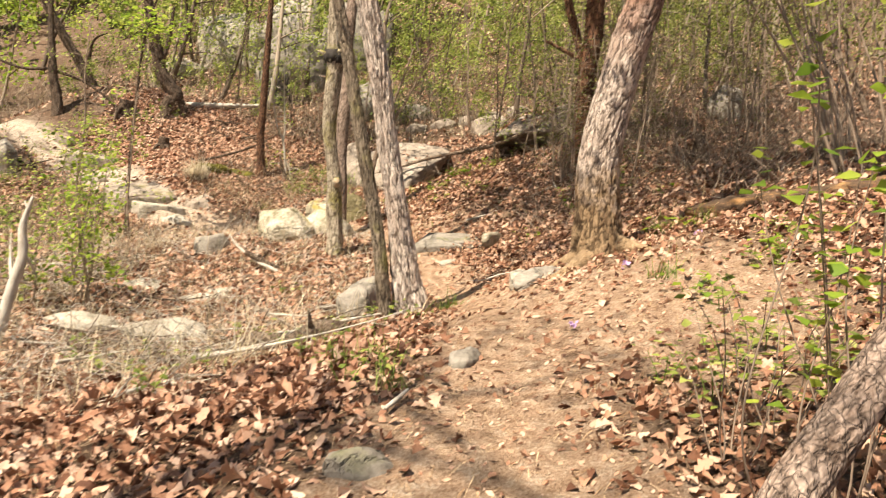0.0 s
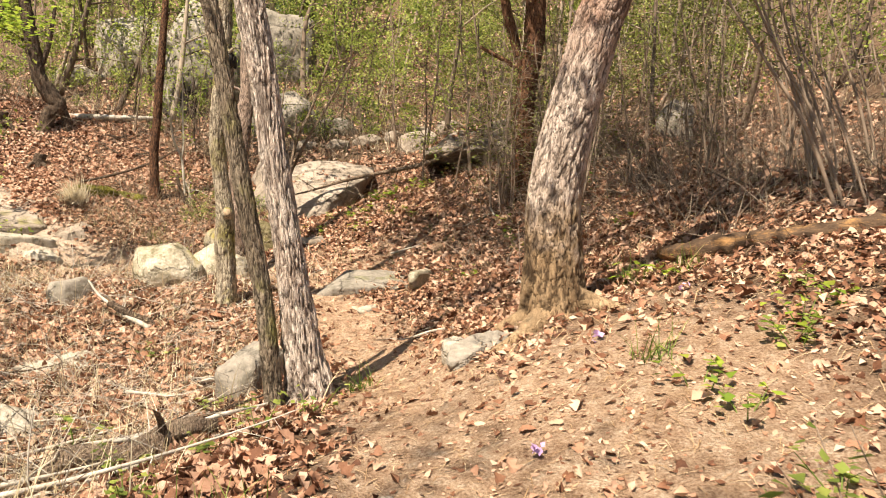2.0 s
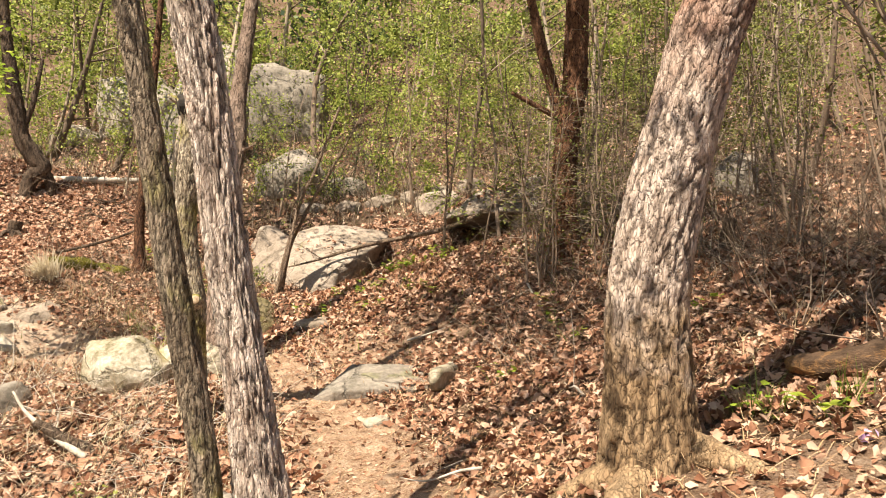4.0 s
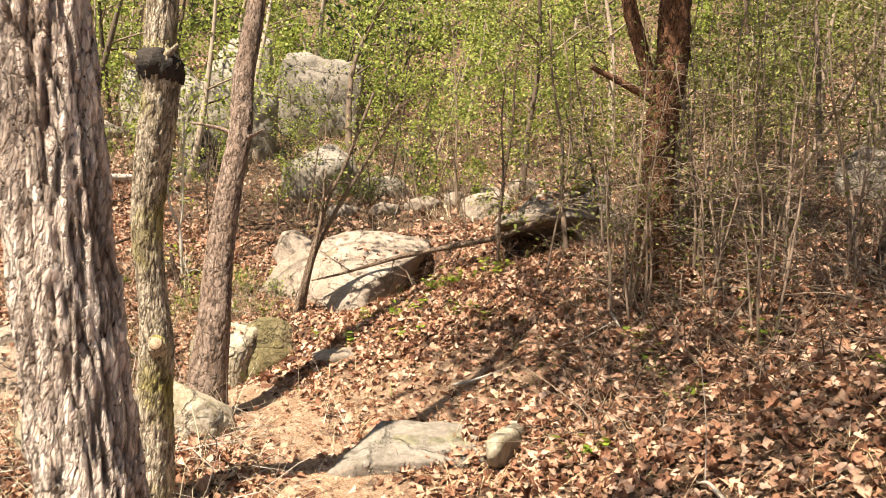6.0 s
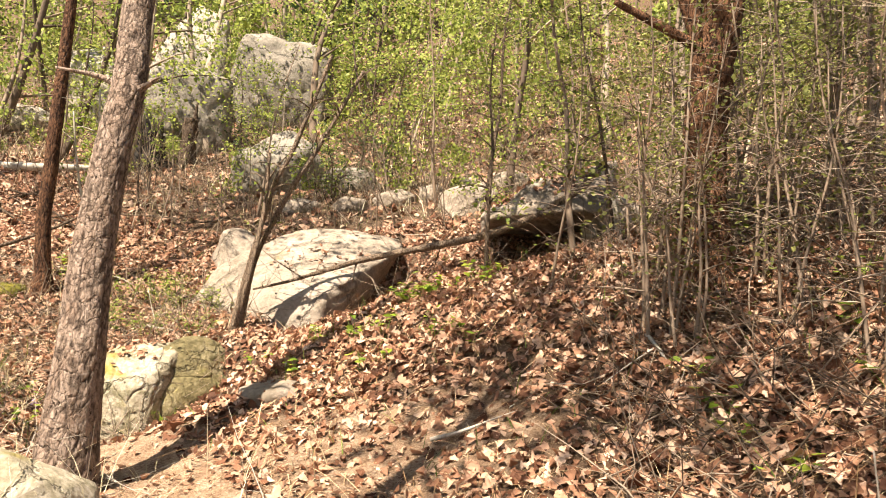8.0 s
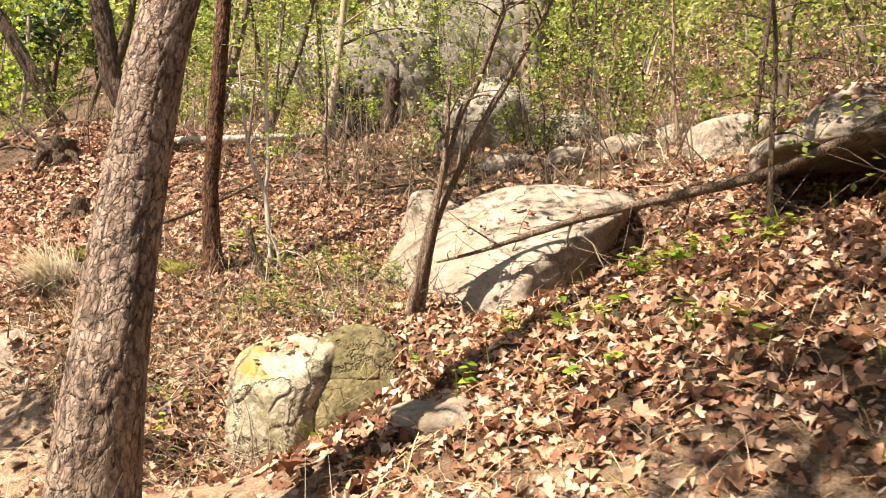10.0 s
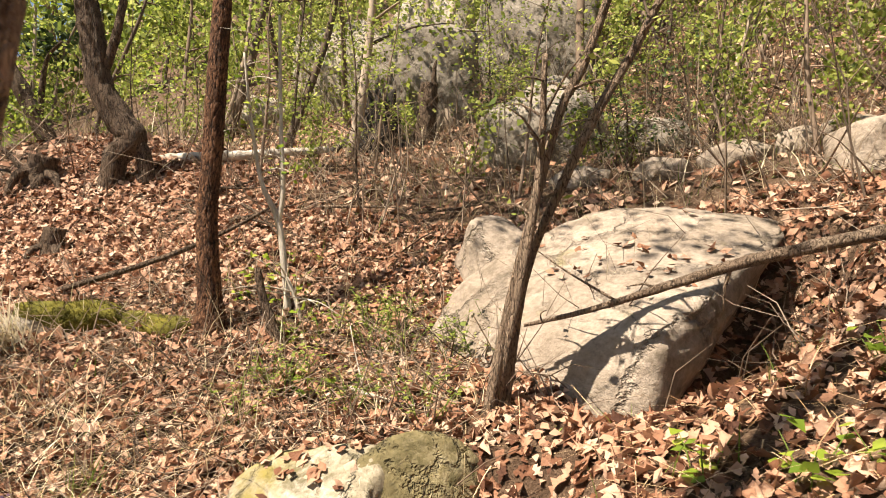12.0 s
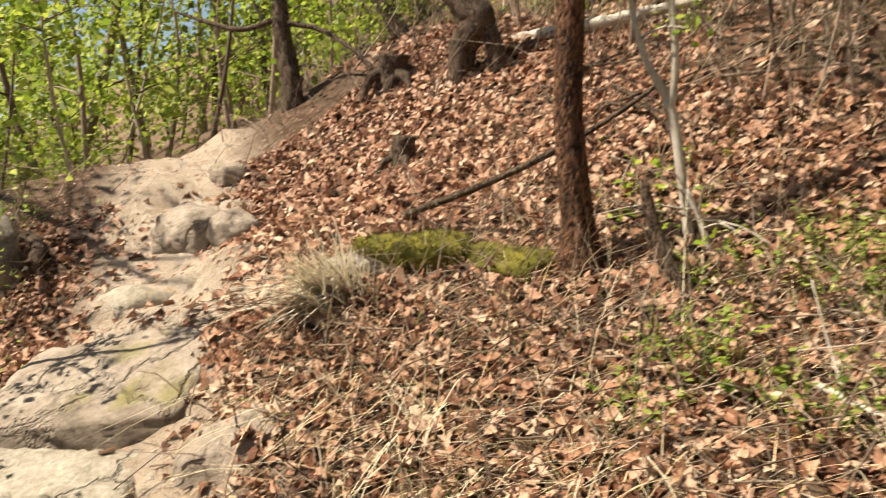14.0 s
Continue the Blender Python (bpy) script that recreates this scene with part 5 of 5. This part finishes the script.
for q in range(46):
    x, y = (rng.uniform(-2.2, -0.4), rng.uniform(11.9, 13.4)) if q < 18 else (rng.uniform(0.0, 1.8), rng.uniform(9.2, 12.2)) if q < 28 else (rng.uniform(-5.8, -3.2), rng.uniform(13.2, 15.8)) if q < 38 else (rng.uniform(1.2, 2.4), rng.uniform(4.5, 7.4))
    plant(x, y, rng.uniform(0.08, 0.22), 16, 0.07, 30 + q)
for q, (x, y) in enumerate(((-3.45, 12.55), (-2.75, 12.5), (-3.95, 12.1), (-2.55, 12.3), (-4.3, 12.0), (-4.4, 12.3))):
    plant(x, y, 0.16, 16, 0.05, 90 + q)
for q, (x, y) in enumerate(((-0.75, 3.55), (-0.55, 3.75), (-0.95, 4.0), (-1.3, 4.4), (-2.2, 4.6), (-2.0, 3.6), (-0.75, 5.6), (-1.7, 6.5), (-2.6, 7.6), (-2.2, 4.0))):
    plant(x, y, 0.2, 24, 0.045, 110 + q, foliage=LEAF)
# low green bramble beside the stub of the dead sapling
for q in range(22):
    x, y = rng.uniform(-4.8, -3.5), rng.uniform(13.3, 14.8)
    plant(x, y, 0.28, 60, 0.035, 140 + q, "low_shrub", "low bush with small fresh leaves", LEAF, 5, 0.22)


def tuft(x, y, count, length, label, material, lean=(0, -0.3, 0.7), spread=0.10, seed=0, width=0.004, stray=0.38):
    r = np.random.default_rng(seed)
    at = np.array((x, y, gz(x, y) - 0.01)) + r.normal(size=(count, 3)) * (spread, spread, 0.01)
    at[:, 2] = ground(at[:, 0], at[:, 1])
    way = r.normal(size=(count, 3)) * stray + lean
    return solo("grass_tuft", blades(at, r.uniform(0.6, 1.2, count) * length, way, width), material, label, "grass", base=(x, y, gz(x, y)))


tuft(-6.52, 13.05, 420, 0.52, "bleached straw-coloured grass hanging down the bank", PALE_STRAW, (0.16, -0.50, 0.62), 0.09, 1, 0.007, 0.2)
tuft(-6.50, 13.10, 60, 0.18, "green grass sprouting from the dry tuft", GRASS, (0, -0.1, 0.8), 0.05, 2)
for q, (x, y) in enumerate(((-5.0, 12.7), (-5.5, 12.9), (-4.7, 12.4), (-5.9, 12.7), (-5.2, 12.2), (-4.6, 13.2), (-2.35, 7.3), (-2.9, 8.6), (-3.5, 8.4), (-2.0, 7.6), (-3.8, 9.3), (-2.7, 6.6), (-2.2, 5.7))):
    tuft(x, y, 90, 0.34, "clump of dry straw-coloured grass", STRAW, (0.2, -0.45, 0.45), 0.11, 5 + q)
for q, (x, y) in enumerate(((-1.9, 4.6), (-1.6, 4.2), (-2.3, 5.2), (-1.45, 4.9), (-2.6, 4.5), (-1.35, 6.4), (-3.0, 5.5), (-2.1, 6.2), (-3.3, 7.0), (-1.2, 5.4))):
    tuft(x, y, 110, 0.42, "clump of long dry straw bent to the ground", STRAW, (0.3 * math.cos(q * 2.2), 0.3 * math.sin(q * 2.2) - 0.2, 0.4), 0.16, 60 + q, 0.0035)
for q, (x, y) in enumerate(((-0.85, 3.9), (-0.68, 4.05), (-0.5, 3.5), (-4.6, 12.15), (1.2, 5.25), (1.75, 6.7), (1.4, 6.85), (-3.85, 12.42), (-0.55, 6.2), (-4.9, 12.5))):
    tuft(x, y, 55, 0.2, "small tuft of green grass", GRASS, (0, -0.1, 0.8), 0.05, 40 + q)
for q, (x, y) in enumerate(((0.95, 5.6), (-5.2, 12.3), (-4.35, 12.25), (1.6, 6.2), (0.5, 4.4))):
    solo("violet", leaves(np.array((x, y, gz(x, y) + 0.05)) + rng.normal(size=(7, 3)) * 0.018, 0.035, flat=0.2, width=1.6), PETAL, "tiny pale violet flower on the forest floor", "flower", base=(x, y, gz(x, y)), group="violets")

spray = woody("sapling", [[(-6.32, 10.35, 0.75, 0.026), (-6.30, 10.40, 2.58, 0.022), (-6.12, 10.35, 4.20, 0.016), (-5.67, 10.25, 5.20, 0.010)]], DARK_BARK, "young tree with a spray of bright yellow-green leaves", 90, 0.06, BRIGHT_LEAF, 0.5, 8, 301, from_height=0.6)
part("leaf_spray", leaves(np.array((-6.02, 10.35, 4.30)) + rng.normal(size=(260, 3)) * (0.30, 0.30, 0.10), rng.uniform(0.06, 0.11, 260), flat=0.7, width=1.2), BRIGHT_LEAF, spray, "flat tier of bright yellow-green leaves")
woody("sapling", [shoot(-6.2, 10.3, 3.0, (-0.05, 0.02), 0.022, 0.06, 302)], TWIG, "young tree with small spring-green leaves", 520, 0.05, LEAF, 0.6, 18, 302, from_height=0.2)
woody("sapling", [shoot(-7.8, 11.2, 3.4, (0.05, 0.02), 0.026, 0.06, 303)], TWIG, "young tree with small spring-green leaves", 620, 0.05, LEAF, 0.6, 18, 303, from_height=0.2)
log([(-4.15, 5.0, gz(-4.15, 5.0) - 0.03, 0.05), (-4.06, 5.05, 0.6, 0.046), (-3.98, 5.08, 0.95, 0.04), (-4.0, 5.1, 1.2, 0.03), (-3.92, 5.1, 1.45, 0.012)], PALE_WOOD, "white dead branch standing in the brush", "dead_branch", 12, 0.12, 5, 51)
log([(-3.65, 8.32, 1.15, 0.008), (-3.5, 8.28, 1.0, 0.014), (-3.2, 8.2, 0.84, 0.022), (-2.9, 8.1, 0.74, 0.026)], PALE_WOOD, "white forked dead branch on the litter", "dead_branch", 12, 0.12, 6, 52)

# ---------------------------------------------------------------- litter, dead grass and brush


def scatter(count, x0, x1, y0, y1, bare_keep=0.04):
    x, y = rng.uniform(x0, x1, count * 2), rng.uniform(y0, y1, count * 2)
    patch = np.sin(x * 1.7 + 2 * np.sin(y * 0.9)) * np.sin(y * 1.9 + np.sin(x * 1.3)) * 0.2 + 0.85
    keep = rng.uniform(size=len(x)) < (1 - (1 - bare_keep) * trodden(x, y)) * patch
    x, y = x[keep][:count], y[keep][:count]
    return np.stack([x, y, surface(x, y)], 1)


def slope_normal(p):
    e = 0.05
    dx = (ground(p[:, 0] + e, p[:, 1]) - ground(p[:, 0] - e, p[:, 1])) / (2 * e)
    dy = (ground(p[:, 0], p[:, 1] + e) - ground(p[:, 0], p[:, 1] - e)) / (2 * e)
    return np.stack([-dx, -dy, np.ones(len(p))], 1)


for count, box, size, shape in ((19000, (-7, 3, 9, 16), 0.094, OAK), (30000, (-7, 3, 9, 16), 0.062, BLADE), (10500, (-4.5, 3.2, 1.0, 9), 0.088, OAK), (18000, (-4.5, 3.2, 1.0, 9), 0.055, BLADE), (7000, (-4.8, -0.7, 3.0, 9.2), 0.11, OAK), (9000, (-10, -6.5, 11, 17), 0.075, BLADE), (3500, (-10, -6.5, 11, 17), 0.105, OAK), (27000, (-14, 8, 15.5, 30), 0.12, None), (10000, (3, 9, 2, 16), 0.11, None), (10000, (-12, -4.5, 2, 11.5), 0.10, None), (9000, (-9, 9, -7, 2), 0.10, None)):
    p = scatter(count, *box, 0.012 if shape is OAK else 0.04)
    p[:, 2] += rng.uniform(0.004, 0.055, len(p)) * (1 - 0.75 * trodden(p[:, 0], p[:, 1]))
    solo("leaf_litter", leaves(p, rng.uniform(0.55, 1.25, len(p)) * size, slope_normal(p), shape, 0.65, 0.9, 0.38, 1.1), LITTER, "deep litter of curled tan and brown dead leaves", "leaf litter", base=(0, 0, 0), kind="stuff")
p = scatter(17000, -2.5, 2.8, 1.0, 11.5, 0.9)
p[:, 2] += rng.uniform(0.001, 0.012, len(p))
way = rng.normal(size=(len(p), 3)) * (1, 1, 0.12)
solo("pine_needles", blades(p, rng.uniform(0.05, 0.11, len(p)), way / np.linalg.norm(way, axis=1, keepdims=True), 0.0022), NEEDLES, "dry pine needles strewn over the path", "pine needles", base=(0, 0, 0), kind="stuff")
chips = np.concatenate([scatter(16000, -2.5, 2.8, 1.0, 11.5, 1.0), scatter(6000, -12, -3.5, 10.8, 15, 1.0)])
chips[:, 2] += 0.006
solo("leaf_crumbs", leaves(chips, rng.uniform(0.012, 0.045, len(chips)), slope_normal(chips), None, flat=0.6), LITTER, "crumbled dead leaf bits on the trodden earth", "leaf litter", base=(0, 0, 0), kind="stuff")
for count, box in ((13000, (-6.5, -1.5, 3.3, 11)), (6000, (-8, 2.5, 14.5, 22)), (4500, (-11, -5.2, 9.2, 11.3)), (1000, (-6.5, -3.2, 11.8, 14.5)), (2200, (1.2, 5, 7.5, 14))):
    p = scatter(count, *box)
    way = rng.normal(size=(len(p), 3)) * 0.55 + (0.1, -0.2, 0.45)
    solo("dead_grass", blades(p, rng.uniform(0.12, 0.42, len(p)), way, 0.003), STRAW, "pale dead grass bent over the litter", "dead grass", base=(0, 0, 0), kind="stuff")
for count, box in ((5500, (-2.4, 3.2, 9.4, 14)), (2600, (-6.5, -3, 12, 16)), (2500, (-2.4, 2.8, 5.5, 9.5))):
    p = scatter(count, *box)
    p[:, 2] += 0.03
    way = rng.normal(size=(len(p), 3)) * (0.8, 0.8, 0.4) + (0, -0.1, 0.25)
    solo("dead_stalks", blades(p, rng.uniform(0.08, 0.26, len(p)), way, 0.0028), NEEDLES, "short brown dead stalks poking through the litter", "dead grass", base=(0, 0, 0), kind="stuff")
p = scatter(3000, -6, 3, 10.5, 20)
way = rng.normal(size=(len(p), 3)) * 0.4 + (0, 0, 0.6)
solo("green_grass", blades(p, rng.uniform(0.08, 0.22, len(p)), way, 0.004), GRASS, "sparse green grass between dead leaves", "grass", base=(0, 0, 0), kind="stuff")


def twigs(at, way, length, r):
    """Thin kinked three-sided twigs from each row of at."""
    count = len(at)
    length, r = np.asarray(length)[:, None], np.asarray(r)[:, None]
    side = np.cross(way, rng.normal(size=(count, 3)))
    side /= np.linalg.norm(side, axis=1, keepdims=True) + 1e-9
    other = np.cross(way, side)
    other /= np.linalg.norm(other, axis=1, keepdims=True) + 1e-9
    mid = at.copy()
    rows = []
    for t in (0, 1, 2, 3):
        if t:
            mid = mid + (way + rng.normal(size=(count, 3)) * 0.22) * length / 3
        for a in (0, 2.09, 4.19):
            rows.append(mid + (side * math.cos(a) + other * math.sin(a)) * r * (1 - 0.27 * t))
    verts = np.stack(rows, 1)
    quads = [[3 * i + a, 3 * i + (a + 1) % 3, 3 * i + 3 + (a + 1) % 3, 3 * i + 3 + a] for i in range(3) for a in range(3)]
    return verts.reshape(-1, 3), (np.arange(count)[:, None, None] * 12 + np.array(quads)).reshape(-1, 4)


for count, box, lo, hi, up in ((1600, (-6.5, -1.6, 3.6, 10.5), 0.2, 0.7, 0.15), (2200, (-7.5, 2.5, 13.5, 20), 0.3, 1.0, 0.35), (1700, (-6.6, -3.2, 11.6, 14.6), 0.15, 0.6, 0.25), (1500, (0, 2.8, 9.5, 13.5), 0.2, 0.8, 0.4), (1500, (2.0, 7, 7, 16), 0.4, 1.4, 0.8), (1100, (-14, -8.5, 8, 18), 0.3, 1.0, 0.5)):
    p = scatter(count, *box)
    way = rng.normal(size=(len(p), 3)) * (0.8, 0.8, 0.35) + (0, 0, up)
    way /= np.linalg.norm(way, axis=1, keepdims=True)
    p[:, 2] += 0.02
    solo("dead_twigs", twigs(p, way, rng.uniform(lo, hi, len(p)), rng.uniform(0.0025, 0.007, len(p))), TWIG, "tangle of dead twigs over the forest floor", "twigs", base=(0, 0, 0), kind="stuff")

p = scatter(1900, -6.5, -1.6, 3.4, 10.5)
way = rng.normal(size=(len(p), 3)) * (0.8, 0.8, 0.25) + (0.2, 0, 0.12)
way /= np.linalg.norm(way, axis=1, keepdims=True)
p[:, 2] += 0.04
solo("dead_twigs", twigs(p, way, rng.uniform(0.2, 0.9, len(p)), rng.uniform(0.002, 0.006, len(p))), PALE_WOOD, "bleached dead stalks over the hollow", "twigs", base=(0, 0, 0), kind="stuff")


def top_litter(rock, count, steep, size):
    """Dead leaves caught on the upper faces of a rock."""
    co, nr = np.empty(len(rock.data.vertices) * 3), np.empty(len(rock.data.vertices) * 3)
    rock.data.vertices.foreach_get("co", co)
    rock.data.vertices.foreach_get("normal", nr)
    co, nr = co.reshape(-1, 3) + np.array(rock.location), nr.reshape(-1, 3)
    some = np.where((nr[:, 2] > steep) & (co[:, 2] > ground(co[:, 0], co[:, 1])))[0]
    some = rng.choice(some, count)
    at = co[some] + nr[some] * 0.015 + rng.normal(size=(count, 3)) * 0.01
    solo("leaf_litter", leaves(at, rng.uniform(0.6, 1.2, count) * size, nr[some], BLADE, 0.4, 0.5, 0.5, 1.2), LITTER, "dead leaves lying on top of the rock", "leaf litter", base=(0, 0, 0), kind="stuff")


top_litter(SLAB, 420, 0.75, 0.08)
top_litter(BIG, 60, 0.9, 0.07)
top_litter(MOSSY, 50, 0.9, 0.07)

# ---------------------------------------------------------------- woods up the hill and beyond the crest
def woods(count, x0, x1, y0, y1, heights, label, leaf, per, seed, material, clear=None, low=0.22, thick=0.010):
    """Trees too far and too many to tell apart: crooked stems with limbs, and their leaves."""
    r = np.random.default_rng(seed)
    stems, spots = [], []
    for q in range(count):
        x, y = r.uniform(x0, x1), r.uniform(y0, y1)
        if clear and clear(x, y):
            continue
        z, h = gz(x, y), r.uniform(*heights)
        lx, ly = r.normal(size=2) * 0.16
        bow = r.normal(size=2) * 0.06 * h
        r0 = h * r.uniform(0.5, 1.5) * thick
        line = [(x + lx * h * s + bow[0] * math.sin(3 * s) + r.normal() * 0.05, y + ly * h * s + bow[1] * math.sin(3 * s), z - 0.1 + h * s, r0 * (1.05 - 0.85 * s)) for s in (0, 0.2, 0.4, 0.6, 0.8, 1)]
        stems.append(tube(line, 6, 0.5))
        for k in range(7):
            s = low + (0.98 - low) * r.uniform()
            a = r.uniform(0, 6.28)
            ln = h * r.uniform(0.12, 0.28)
            foot = np.array((x + lx * h * s + bow[0] * math.sin(3 * s), y + ly * h * s + bow[1] * math.sin(3 * s), z + h * s))
            tip = foot + (math.cos(a) * ln, math.sin(a) * ln, ln * r.uniform(0.0, 0.6))
            stems.append(tube([(*foot, r0 * 0.35), (*(foot * 0.5 + tip * 0.5 + (0, 0, 0.1)), r0 * 0.2), (*tip, 0.003)], 4, 0.6))
            spots.append(foot + (tip - foot) * r.uniform(0.2, 1.15, (per // 7, 1)) + r.normal(size=(per // 7, 3)) * ln * 0.3)
    solo("far_trunks", join(*stems), TWIG, "slender crooked trunks of the woods up the hill", "woods", base=(0, 0, 0), kind="stuff")
    pl = np.concatenate(spots)
    solo("far_foliage", leaves(pl, r.uniform(0.6, 1.3, len(pl)) * leaf, shape=None, width=1.3), material, label, "foliage", base=(0, 0, 0), kind="stuff")


def off_trail(x, y):
    return trail_distance(np.array(x), np.array(y)) < 1.3


woods(150, -13, 7, 16.5, 27, (0.9, 2.6), "small fresh leaves of the undergrowth", 0.06, 330, 11, LEAF, lambda x, y: -10.5 < x < -3 and y < 21, 0.05, 0.007)
woods(26, -10.5, -3, 16.5, 21, (0.5, 1.1), "small fresh leaves of the undergrowth", 0.055, 220, 12, LEAF, low=0.05, thick=0.007)
woods(36, -13, 8, 17.5, 28, (3.5, 7), "light green spring foliage of the hillside woods", 0.085, 880, 1, LEAF)
woods(46, -13, 9, 17.5, 29, (3, 7), "olive foliage of the hillside woods", 0.075, 760, 21, OLIVE_LEAF, lambda x, y: -10.8 < x < -3 and y < 24.5, 0.15)
woods(26, 1.5, 9, 12.5, 20, (2.5, 6), "olive foliage of the bank", 0.055, 700, 22, OLIVE_LEAF, None, 0.15, 0.008)
woods(120, -36, 36, 27, 50, (3, 9), "light green spring foliage of the hillside woods", 0.26, 440, 2, LEAF, low=0.08)
woods(120, -30, 30, 24, 44, (1, 3), "pale green leaves of the upper brush", 0.16, 260, 13, LEAF, low=0.05)
woods(34, -26, 22, 25, 45, (5, 11), "dark pine foliage between the spring leaves", 0.24, 560, 3, PINE_LEAF)
woods(60, -30, -13, 4, 24, (2, 8), "bright green spring foliage beyond the crest", 0.125, 450, 4, BRIGHT_LEAF, off_trail, 0.08)
woods(110, -62, -24, -10, 42, (7, 15), "light green spring foliage beyond the crest", 0.38, 330, 5, LEAF, None, 0.1)
woods(55, 4.6, 22, 4, 25, (2.5, 8), "light green spring foliage on the right-hand slope", 0.09, 320, 6, LEAF, None, 0.12)
woods(40, -30, 30, -40, -8, (6, 12), "light green spring foliage behind the trail", 0.25, 300, 7, LEAF)
p = scatter(6500, -16, 12, 16, 34)
way = rng.normal(size=(len(p), 3)) * 0.4 + (0.05, -0.1, 0.6)
solo("dead_grass", blades(p, rng.uniform(0.25, 0.75, len(p)), way, 0.006), STRAW, "tall pale dead grass on the hillside", "dead grass", base=(0, 0, 0), kind="stuff")
p = scatter(2000, -14, 9, 15.5, 28)
way = rng.normal(size=(len(p), 3)) * (0.5, 0.5, 0.3) + (0, 0, 0.9)
way /= np.linalg.norm(way, axis=1, keepdims=True)
solo("dead_twigs", twigs(p, way, rng.uniform(0.6, 2.0, len(p)), rng.uniform(0.004, 0.012, len(p))), TWIG, "bare upright twigs of hillside brush", "twigs", base=(0, 0, 0), kind="stuff")
